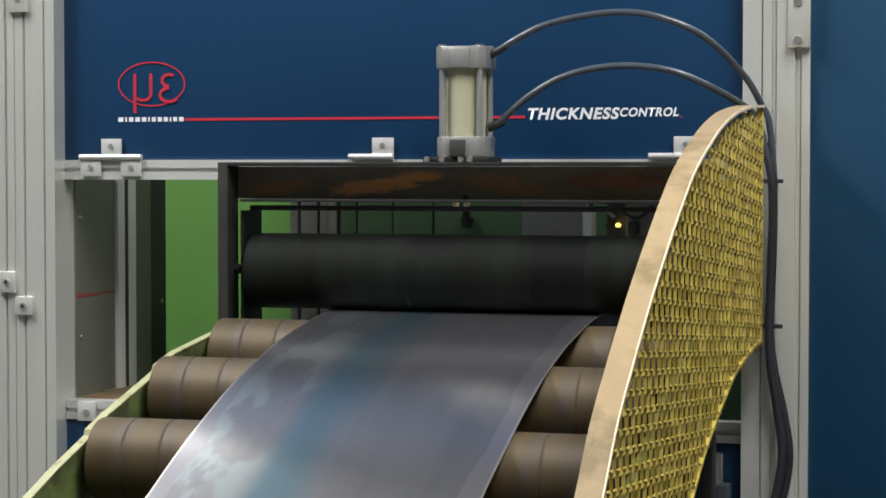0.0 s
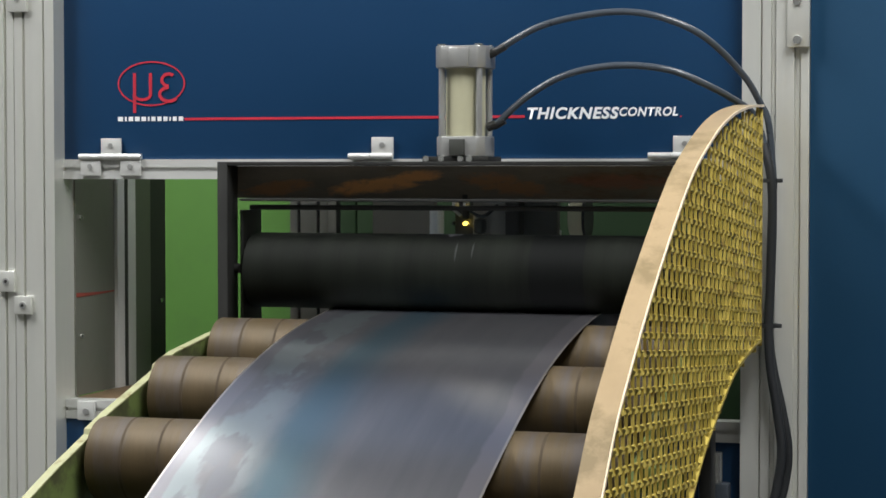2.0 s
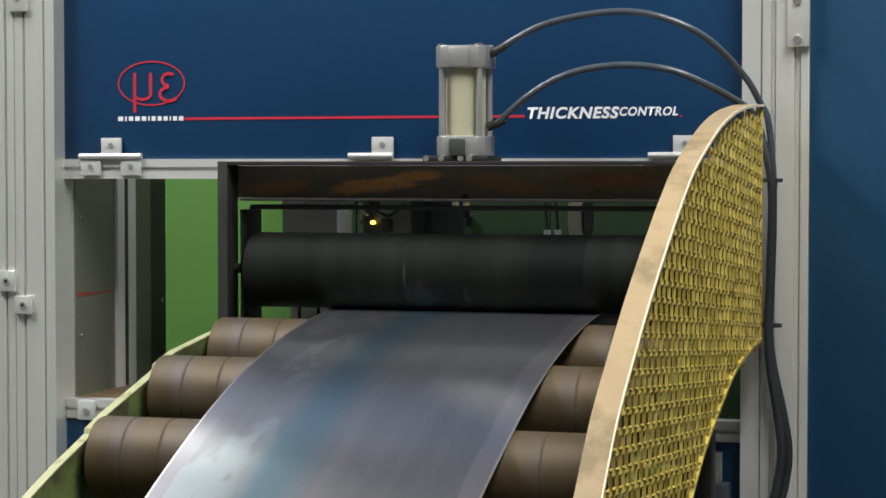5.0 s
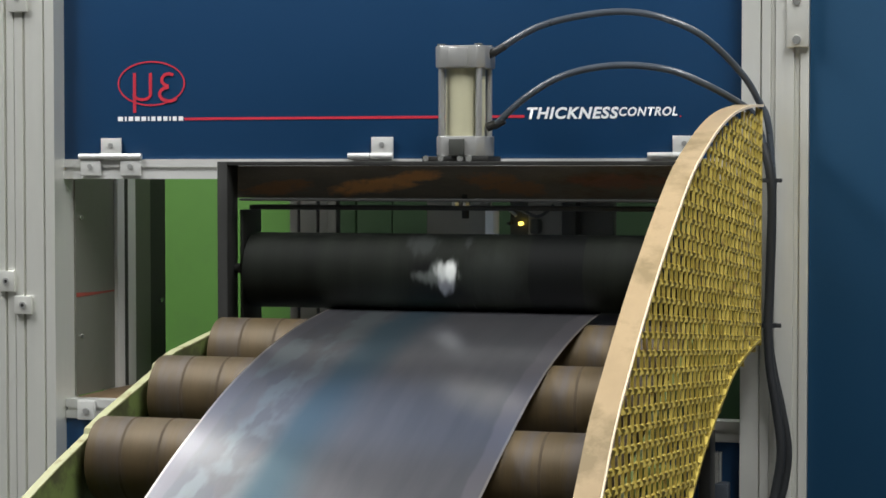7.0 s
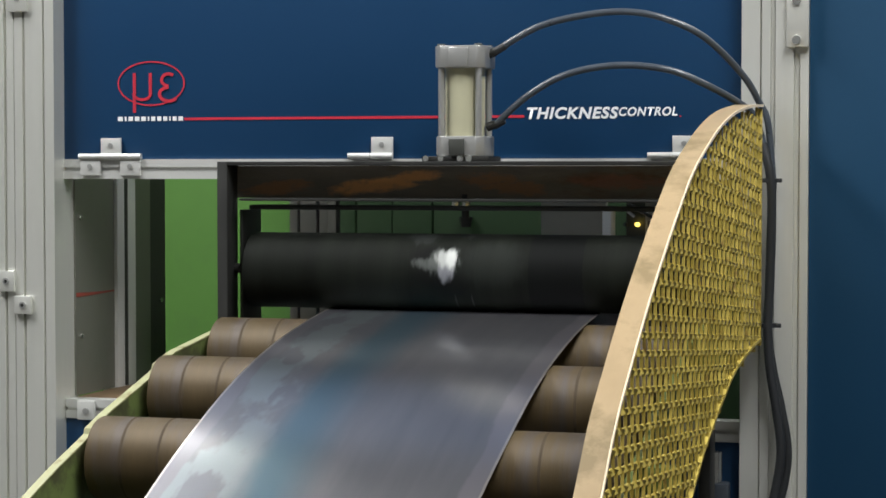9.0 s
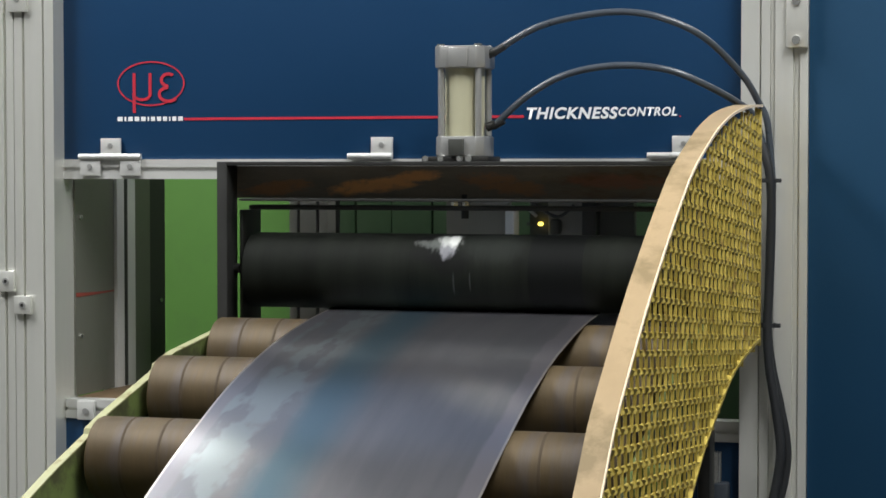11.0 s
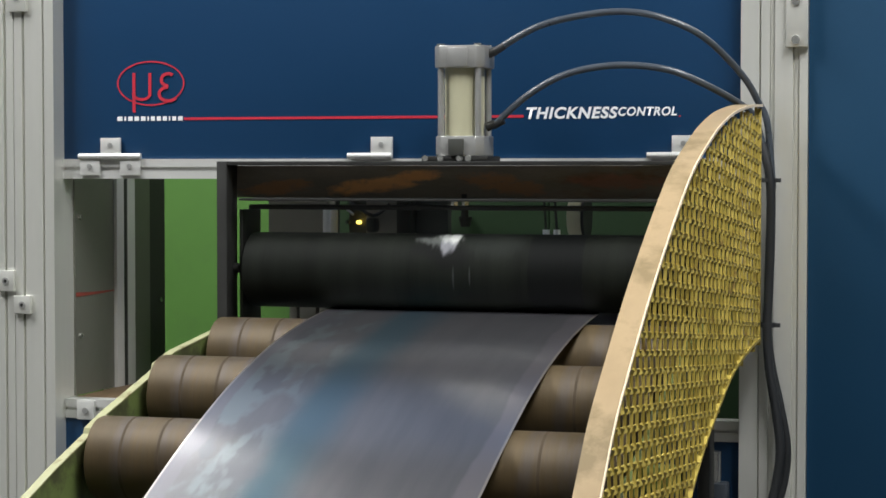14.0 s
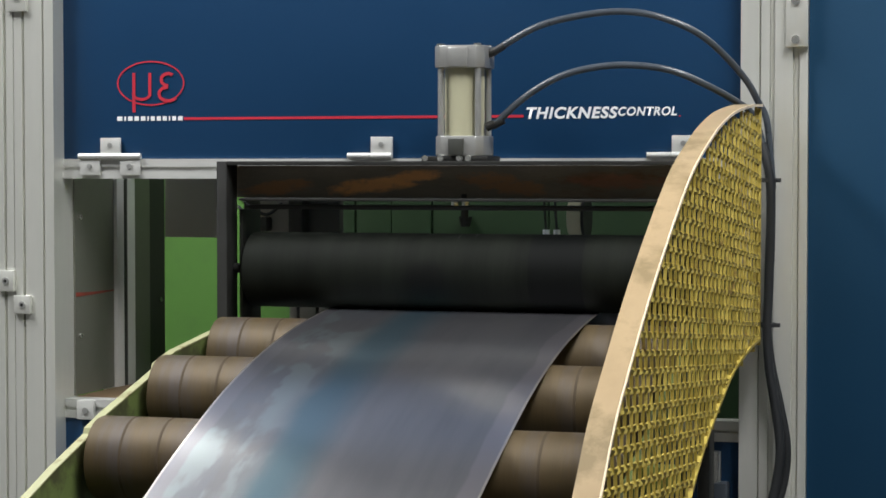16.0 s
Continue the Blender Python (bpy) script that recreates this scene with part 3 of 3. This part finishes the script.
# this hose's lower run is darkened for shade too
part("shaded_run", tube([(0.682, -0.085, 1.60), (0.698, -0.093, 1.53), (0.700, -0.092, 1.44), (0.697, -0.092, 1.32), (0.694, -0.093, 1.24), (0.699, -0.096, 1.16), (0.712, -0.098, 1.08), (0.722, -0.10, 1.0), (0.714, -0.10, 0.93), (0.690, -0.11, 0.80), (0.662, -0.11, 0.5), (0.662, -0.11, 0.02)], 0.0092), HOSE_DK, hose2, "black lower hose run, shade put into its colour")
for z in (1.528, 1.243):
    tie = root("cable_tie", (0.693, -0.083, z), "black cable tie round the hoses on the post", "cable tie", "cable ties")
    part("band", rod((0, 0, -0.004), (0, 0, 0.004), 0.019, seg=18), HOSE_DK, tie)
    part("head", box(0.012, 0.026, -0.010, 0.000, -0.004, 0.004, 0.001), HOSE_DK, tie)

for h, (x, y, z) in ((hose, (0.170, -0.20, 1.785)), (hose2, (0.168, -0.2, 1.638))):
    part("ferrule", rod((x - 0.004, y, z - 0.003), (x + 0.018, y, z + 0.009), 0.0078, seg=14), HOSE_DK, h, "black hose ferrule")

# small things behind and below
wheel = root("idler_wheel", (0.20, 0.42, 1.47), "cream idler wheel with two white tips behind the gap", "wheel")
part("tyre", rod((-0.021, 0, -0.03), (0.012, 0, -0.03), 0.045, seg=32, bevel=0.003), BARREL, wheel)
part("cheek", rod((0.0125, 0, -0.03), (0.019, 0, -0.03), 0.050, seg=32), BLACK, wheel)
part("carrier", box(-0.07, 0.02, 0.0, 0.02, 0.016, 0.024), CAST, wheel)
for dx in (-0.078, -0.053):
    part("tip", rod((dx, 0, -0.075), (dx, 0, -0.058), 0.008, seg=14), WHITE, wheel)
    part("lead", rod((dx, 0, -0.0575), (dx - 0.006, 0, 0.02), 0.003, seg=8), HOSE_DK, wheel)
thing("gap_hook", rod((-0.19, 0.846, 1.405), (-0.19, 0.846, 1.43), 0.012, seg=10, r2=0.017), BLACK, "small black peg on the dark shade panels", "peg")
valve = root("air_regulator", (0.584, -0.06, 0.955), "small air regulator with a clear bowl below the rail", "regulator")
part("bowl", rod((0, 0, -0.03), (0, 0, 0.03), 0.016, seg=20), CHROME, valve)
part("body", box(-0.03, 0.03, -0.02, 0.02, -0.08, -0.031, 0.004), HOSE, valve)
part("knob", rod((0, 0, -0.12), (0, 0, -0.081), 0.014, seg=18), HOSE_DK, valve)
part("holder", box(-0.004, 0.004, 0.02, 0.06, -0.08, -0.05), HOSE, valve)

# ---- guide roller table ----
PROFILE = (-0.056, -0.03, -0.18, 0.003, 1.275)


def strip_z(y):
    z = 0.0
    for c in PROFILE:
        z = z * y + c
    return z


def table_roller(y, z):
    r = root("table_roller", (CX, y, z), "worn rust-brown steel guide roller under the strip", "roller", "guide rollers")
    shell = part("shell", rod((-0.473, 0, 0), (0.473, 0, 0), 0.0742, seg=64, bevel=0.005), RUST_ROLL, r)
    for sx in (-0.405, -0.335, 0.405, 0.335):
        part("wear_ring", rod((sx - 0.0025, 0, 0), (sx + 0.0025, 0, 0), 0.0744, seg=64), RING, shell)
    for sx in (-1, 1):
        part("axle", rod((sx * 0.473, 0, 0), (sx * 0.500, 0, 0), 0.014, seg=20), BLACK, r)
    return r


TABLE = [(-0.331, 1.180), (-0.612, 1.128), (-0.871, 1.043), (-1.118, 0.90)]
table_rollers = [table_roller(y, z) for y, z in TABLE]

bed = root("roller_bed", (0, 0, 0), "yellow-green painted side plates of the curved roller bed", "roller bed")
EDGE = [(-0.24, 1.230), (-0.324, 1.221), (-0.505, 1.200), (-0.580, 1.182), (-0.584, 1.172), (-0.60, 1.167), (-0.805, 1.114), (-0.868, 1.094), (-0.872, 1.084), (-1.003, 1.043), (-1.105, 1.006), (-1.28, 0.90)]
side = [(y, z - 0.0035) for y, z in EDGE] + [(-1.28, 0.62), (-0.24, 0.80)]
part("side_plate", prism(side, "x", -0.400, -0.388), GREENPL, bed, "yellow-green side plate")
# top edge in cream, paler than the plate's yellow-green
part("plate_edge", prism(EDGE + [(y, z - 0.003) for y, z in EDGE[::-1]], "x", -0.402, -0.386), CREAM_EDGE, bed, "pale cream plate edge")
part("side_plate", prism([(y, z + 0.035) for y, z in EDGE] + [(y, z - 0.05) for y, z in EDGE[::-1]], "x", 0.600, 0.612), GREENPL, bed, "yellow-green side plate")
part("leg", box(-0.42, -0.37, -0.36, -0.28, 0.0, 0.80, 0.003), GREENPL, bed)
for x0, x1 in ((-0.42, -0.37), (0.580, 0.632)):
    part("leg", box(x0, x1, -1.25, -1.17, 0.0, 0.90, 0.003), GREENPL, bed)
part("tie_beam", box(-0.368, 0.580, -1.24, -1.18, 0.50, 0.58, 0.003), GREENPL, bed)

# pressure roller above the strip
press = root("pressure_roller", (CX, -0.2, 1.3445), "black rubber pressure roller on the strip", "roller")
press_shell = part("shell", rod((-0.449, 0, 0), (0.449, 0, 0), 0.0765, seg=72, bevel=0.004), RUBBER, press)
part("journal", rod((-0.47, 0, 0), (0.47, 0, 0), 0.012, seg=16), BLACK, press)
for x0, x1, m in ((0.254, 0.362, BAND),):
    part("dark_band", rod((x0 - CX, 0, 0), (x1 - CX, 0, 0), 0.07665, seg=72), m, press_shell, "darker band round the roller")

# ---- side guard: bent flat rim with expanded metal ----
GX = 0.680


def smooth_curve(ctrl, steps=10):
    pts = [Vector((0, y, z)) for y, z in ctrl]
    out = []
    for i in range(len(pts) - 1):
        p0, p1, p2, p3 = pts[max(i - 1, 0)], pts[i], pts[i + 1], pts[min(i + 2, len(pts) - 1)]
        for k in range(steps):
            t = k / steps
            q = 0.5 * (2 * p1 + (p2 - p0) * t + (2 * p0 - 5 * p1 + 4 * p2 - p3) * t * t + (3 * p1 - p0 - 3 * p2 + p3) * t ** 3)
            out.append((q.y, q.z))
    return out + [ctrl[-1]]


G_OUT = smooth_curve([(-0.115, 1.672), (-0.254, 1.667), (-0.40, 1.656), (-0.505, 1.644), (-0.621, 1.624), (-0.723, 1.600), (-0.89, 1.551), (-1.01, 1.500), (-1.157, 1.4255), (-1.286, 1.354),
                      (-1.405, 1.280), (-1.505, 1.212), (-1.591, 1.132), (-1.70, 1.03), (-1.80, 0.93)])
G_IN = smooth_curve([(-0.115, 1.214), (-0.217, 1.209), (-0.392, 1.191), (-0.493, 1.173), (-0.577, 1.149), (-0.666, 1.122), (-0.742, 1.097), (-0.808, 1.070), (-0.90, 1.025), (-1.05, 0.93), (-1.20, 0.80)])
guard = root("side_guard", (0, 0, 0), "curved side guard with yellow expanded metal and worn beige rim", "guard")


def bent_band(curve, x0, x1, thick):
    """A flat bar bent along a curve, standing across the guard's plane."""
    b = bmesh.new()
    rings = []
    for i, (y, z) in enumerate(curve):
        ya, za = curve[max(i - 1, 0)]
        yb, zb = curve[min(i + 1, len(curve) - 1)]
        d = Vector((0, yb - ya, zb - za)).normalized()
        nrm = Vector((0, -d.z, d.y))
        c = Vector((0, y, z))
        rings.append([b.verts.new(c + Vector((x, 0, 0)) + nrm * o) for x, o in ((x0, 0), (x1, 0), (x1, -thick), (x0, -thick))])
    for u, v in zip(rings, rings[1:]):
        for k in range(4):
            b.faces.new((u[k], u[(k + 1) % 4], v[(k + 1) % 4], v[k]))
    b.faces.new(rings[0])
    b.faces.new(rings[-1][::-1])
    return b


rim = part("rim", bent_band(G_OUT, 0.6485, 0.6835, 0.004), BRASS, guard, "worn beige flat rim")
# edge strip in a paler colour than the rim
part("rim_edge", bent_band([(y + 0.001, z - 0.0005) for y, z in G_OUT], 0.684, 0.6865, 0.005), RIM_EDGE, rim, "bright cream edge")
part("lower_edge", bent_band(G_IN, 0.676, 0.685, 0.006), YELLOW, guard, "yellow lower edge bar")
part("back_bar", box(0.672, 0.684, -0.120, -0.112, 1.205, 1.668, 0.001), YELLOW, guard)
part("toe_bar", bent_band([G_OUT[-1], G_IN[-1]], 0.676, 0.685, 0.006), YELLOW, guard)


def inside_guard(y, z):
    zo = np.interp(-y, [-p[0] for p in G_OUT], [p[1] for p in G_OUT])
    zi = np.interp(-y, [-p[0] for p in G_IN], [p[1] for p in G_IN], right=0.80)
    if y < -1.20:
        zi = 0.80 - (y + 1.20) / 0.60 * 0.13
    return zi - 0.001 < z < zo - 0.012 and -1.79 < y < -0.114


def guard_mesh():
    verts, faces = [], []
    rng = random.Random(5)

    def bar(p, q, wid, dep, twist):
        # p, q: (y, z); a flat strand, turned a little as in expanded metal
        d = Vector((0, q[0] - p[0], q[1] - p[1])).normalized()
        n = Vector((1, 0, 0))
        s = d.cross(n)
        n2 = (n + s * twist).normalized()
        s2 = d.cross(n2)
        base = len(verts)
        for e, o in ((p, -0.002), (q, 0.002)):
            c = Vector((GX + rng.uniform(-0.0008, 0.0008), e[0], e[1])) + d * o
            for a, w in ((-1, -1), (1, -1), (1, 1), (-1, 1)):
                verts.append(c + s2 * a * wid / 2 + n2 * w * dep / 2)
        for f in ((0, 1, 2, 3), (7, 6, 5, 4), (0, 4, 5, 1), (1, 5, 6, 2), (2, 6, 7, 3), (3, 7, 4, 0)):
            faces.append([base + k for k in f])

    pitch, wide = 0.0262, 0.0425
    for j in range(-6, 44):
        for i in range(-2, 46):
            y0 = -0.10 - (i + 0.5 * (j % 2)) * wide
            z0 = 0.66 + j * pitch + 0.081 * (-y0)
            jit = rng.uniform(-0.002, 0.002)
            if inside_guard(y0, z0 + pitch / 2):
                bar((y0 + jit, z0 + 0.001), (y0 - jit, z0 + pitch - 0.001), 0.0076, 0.0046, 0.28)
            for sgn in (-1, 1):
                if inside_guard(y0 + sgn * wide / 4, z0):
                    bar((y0, z0 + 0.0012), (y0 + sgn * wide / 2, z0 - 0.0012 - sgn * 0.0405 * wide), 0.0092, 0.0046, 0.38)
    me = bpy.data.meshes.new("expanded_metal")
    me.from_pydata(verts, [], faces)
    me.materials.append(YELLOW)
    ob = new("expanded_metal", me)
    ob.parent = guard
    tagged(ob, "yellow painted expanded metal", kind="stuff")


guard_mesh()
for y in (-0.45, -0.95):
    z = np.interp(-y, [-e[0] for e in EDGE], [e[1] for e in EDGE]) - 0.02
    part("guard_bracket", box(0.6125, 0.6765, y - 0.02, y + 0.02, z, z + 0.04, 0.001), GREENPL, guard)

# ---- sensor carriage ----
car = root("sensor_carriage", (0, 0.30, 1.45), "grey sensor carriage with white bracket and amber lights", "sensor carriage")
part("body_plate", box(-0.165, -0.0185, 0.02, 0.045, -0.06, 0.12, 0.002), GREYBODY, car, "grey painted cover plate")
part("bracket", box(-0.017, 0.002, -0.02, 0.03, -0.06, 0.012, 0.001), WHITE, car, "white aluminium bracket")
case = part("housing", box(0.022, 0.26, 0.05, 0.08, -0.05, 0.12, 0.003), DARK, car, "dark sensor housing")
part("motor", box(0.078, 0.100, 0.0, 0.042, -0.045, -0.010, 0.008), DARK, car)
part("motor", box(0.152, 0.185, 0.0, 0.048, -0.06, 0.10, 0.004), BLACK, car)
part("cover_plate", box(0.066, 0.148, 0.043, 0.0495, -0.06, 0.11, 0.002), GREYBODY, car, "grey painted end plate")
part("lever", rod((0.028, 0.0, 0.014), (0.050, 0.0, -0.004), 0.0035, seg=10), CAST, car)
part("lead", tube([(0.03, 0.02, 0.03), (0.06, 0.0, 0.012), (0.10, 0.0, -0.005), (0.13, 0.02, 0.02)], 0.004), HOSE_DK, car)
part("lamp", rod((0.049, 0.036, -0.022), (0.049, 0.0495, -0.022), 0.0046, seg=14), LED, case, "glowing amber light")
part("lamp", rod((0.022, 0.036, -0.022), (0.022, 0.0495, -0.022), 0.0045, seg=14), SCUFF, case, "unlit lamp")

# ---- steel strip: short curved pieces that run over the rollers ----
X0, X1 = -0.1705, 0.3855


def build_strip():
    ys = np.linspace(0.45, -1.30, 900)
    zs = np.array([strip_z(y) if y < 0 else 1.275 for y in ys])
    seg = np.hypot(np.diff(ys), np.diff(zs))
    s = np.concatenate([[0], np.cumsum(seg)])
    # closed run: over the rollers, down, back underneath and up
    upper = list(zip(ys, zs))
    end_y, end_z = upper[-1]
    low = [(end_y - 0.06, end_z - 0.12), (end_y - 0.04, end_z - 0.26), (-1.15, 0.56), (-0.6, 0.72), (0.0, 0.85), (0.45, 0.93), (0.62, 1.0), (0.66, 1.12), (0.58, 1.24)]
    pts = [Vector((0, y, z)) for y, z in upper[::30]] + [Vector((0, y, z)) for y, z in low]
    n = len(pts)
    fine = []
    for i in range(n):
        p0, p1, p2, p3 = pts[i - 1], pts[i], pts[(i + 1) % n], pts[(i + 2) % n]
        for k in range(12):
            t = k / 12
            fine.append(0.5 * (2 * p1 + (p2 - p0) * t + (2 * p0 - 5 * p1 + 4 * p2 - p3) * t * t + (3 * p1 - p0 - 3 * p2 + p3) * t ** 3))
    fine = np.array([(p.y, p.z) for p in fine + [fine[0]]])
    s = np.concatenate([[0], np.cumsum(np.hypot(*np.diff(fine, axis=0).T))])
    return fine, s


LOOP, LOOP_S = build_strip()
LOOP_LEN = LOOP_S[-1]
COUNT = 110
PIECE = LOOP_LEN / COUNT


def on_loop(s):
    s %= LOOP_LEN
    return np.array([np.interp(s, LOOP_S, LOOP[:, 0]), np.interp(s, LOOP_S, LOOP[:, 1])])


def loop_pose(s):
    a, b = on_loop(s - PIECE / 2), on_loop(s + PIECE / 2)
    d = b - a
    mid = on_loop(s)
    # slight sideways shift on the way down, set to fit the edges in the camera's view
    low = max(0.0, -0.82 - mid[0]) if mid[1] > 0.95 else 0.30
    side, yaw = -0.13 * low * low, -math.degrees(math.atan(0.26 * low))
    return pose(side + CX, mid[0], mid[1], math.degrees(math.atan2(-d[1], -d[0]))) @ pose(0, 0, 0.0035, 0, 0, yaw) @ pose(-CX, 0, 0)


strip = root("steel_strip", (0, 0, 0), "bright grey rolled steel strip running over the rollers", "steel strip")
strip_pieces = []
for i in range(COUNT):
    b = bmesh.new()
    uvl, run = b.loops.layers.uv.new("UVMap"), b.loops.layers.uv.new("Run")
    nx, ny = 22, 4
    half = PIECE / 2 + 0.0035
    ring_r = LOOP_LEN / (2 * math.pi)

    def round_run(v):
        a = (v - i * PIECE) / ring_r
        return ring_r * math.cos(a), ring_r * math.sin(a)

    def height(x, v):
        # slight buckles of the sheet, stronger towards the wavy edge
        rc, rs = round_run(v)
        amp = 0.0003 + 0.0009 * max(0, 1 - (x - X0) / 0.3) ** 2
        return -v * v * 0.28 + amp * noise.noise(Vector((x * 7, rc * 6, rs * 6)))

    grid = []
    for j in range(ny + 1):
        v = -half + 2 * half * j / ny
        grid.append([b.verts.new((X0 + (X1 - X0) * k / nx, v, height(X0 + (X1 - X0) * k / nx, v))) for k in range(nx + 1)])
    for j in range(ny):
        for k in range(nx):
            f = b.faces.new((grid[j][k], grid[j][k + 1], grid[j + 1][k + 1], grid[j + 1][k]))
            for lp in f.loops:
                lp[uvl].uv = (lp.vert.co.x, lp.vert.co.y)
                lp[run].uv = round_run(lp.vert.co.y)
            f.smooth = True
    ret = bmesh.ops.extrude_face_region(b, geom=b.faces[:])
    for v in [g for g in ret["geom"] if isinstance(g, bmesh.types.BMVert)]:
        v.co.z -= 0.0012
    # no end walls between one piece and the next
    b.normal_update()
    bmesh.ops.delete(b, geom=[f for f in b.faces if abs(f.normal.y) > 0.7], context="FACES_ONLY")
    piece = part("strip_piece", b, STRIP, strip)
    # the sheet's true normals, so that the pieces join without a crease
    me = piece.data
    normals = [(0.0, 0.0, 0.0)] * len(me.loops)
    for poly in me.polygons:
        if poly.normal.z > 0.5:
            for li in poly.loop_indices:
                c = me.vertices[me.loops[li].vertex_index].co
                dx = (height(c.x + 0.004, c.y) - height(c.x - 0.004, c.y)) / 0.008
                dv = (height(c.x, c.y + 0.004) - height(c.x, c.y - 0.004)) / 0.008
                normals[li] = Vector((-dx, -dv, 1)).normalized()[:]
    me.normals_split_custom_set(normals)
    strip_pieces.append(piece)

# ---- what moves ----
# degrees that the pressure roller has turned: it is jogged faster and slower
TURNED = [(0, -150), (0.3, -90), (0.5, -50), (0.7, -16), (0.9, 13), (1.1, 42), (1.3, 60), (1.5, 73), (1.8, 91), (2.1, 103), (2.3, 116), (2.5, 172),
          (2.7, 240), (2.9, 297), (3.1, 361), (3.3, 440), (3.5, 535), (3.7, 637), (3.9, 730), (4.2, 862), (5.2, 1460), (6.3, 2107), (6.5, 2208),
          (6.7, 2336), (6.9, 2463), (7.0, 2513), (7.6, 2873), (8.2, 3234), (8.4, 3354), (8.6, 3470), (8.8, 3550), (9.0, 3613), (9.2, 3677)]
TURNED += [(9.8, 3810), (10.6, 3960), (11.3, 4037), (11.5, 4048), (11.8, 4092), (12.0, 4157), (12.2, 4233), (12.4, 4298), (12.6, 4372), (12.8, 4475), (13.0, 4586), (13.2, 4669),
           (13.4, 4771), (13.7, 4937), (13.9, 5046), (14.1, 5150), (14.3, 5287), (14.5, 5392), (14.7, 5503), (14.9, 5640), (15.1, 5741), (15.3, 5853), (15.6, 6040),
           (15.8, 6145), (16.0, 6260)]
CARRIAGE = [(0.0, 1047), (0.5, 978), (1.0, 911), (1.5, 844), (2.0, 778), (2.5, 714), (3.0, 649), (3.4, 600), (3.6, 590), (4.2, 590), (4.6, 590), (4.9, 604), (5.6, 694), (6.5, 811),
            (7.0, 876), (7.5, 943), (8.0, 1011), (8.5, 1075), (8.7, 1083), (9.2, 1083), (9.6, 1083), (9.9, 1056), (10.6, 965), (11.5, 845), (12.0, 779), (12.5, 714), (13.0, 649),
            (13.4, 600), (13.6, 590), (14.0, 590), (14.3, 589), (14.5, 580), (15.0, 522), (15.5, 462), (16.0, 402)]


def carriage_x(px):
    return float(np.interp(px, (402, 581, 845, 1083), (-0.611, -0.362, -0.008, 0.298)))


def turned(t):
    """The roller's turn at t, smooth between the rows above."""
    ts, vs = [r[0] for r in TURNED], [r[1] for r in TURNED]
    i = min(max(int(np.searchsorted(ts, t)) - 1, 0), len(ts) - 2)

    def slope(k):
        a, b = max(k - 1, 0), min(k + 1, len(ts) - 1)
        return (vs[b] - vs[a]) / (ts[b] - ts[a])
    h = ts[i + 1] - ts[i]
    u = (t - ts[i]) / h
    return ((2 * u ** 3 - 3 * u * u + 1) * vs[i] + (u ** 3 - 2 * u * u + u) * h * slope(i)
            + (-2 * u ** 3 + 3 * u * u) * vs[i + 1] + (u ** 3 - u * u) * h * slope(i + 1))


def motions():
    times = [round(k * 0.1, 3) for k in range(161)]
    ran = [0.0765 * radians(turned(t) - turned(0)) for t in times]
    for i, piece in enumerate(strip_pieces):
        walk(piece, [(t, loop_pose(i * PIECE + d)) for t, d in zip(times, ran)])
    walk(press, [(t, pose(CX, -0.2, 1.3445, -turned(t))) for t in times])
    for r, (y, z) in zip(table_rollers, TABLE):
        walk(r, [(t, pose(CX, y, z, math.degrees(d / 0.0742))) for t, d in zip(times, ran)])
    walk(car, [(t, pose(carriage_x(p), 0.30, 1.45)) for t, p in CARRIAGE])


motions()
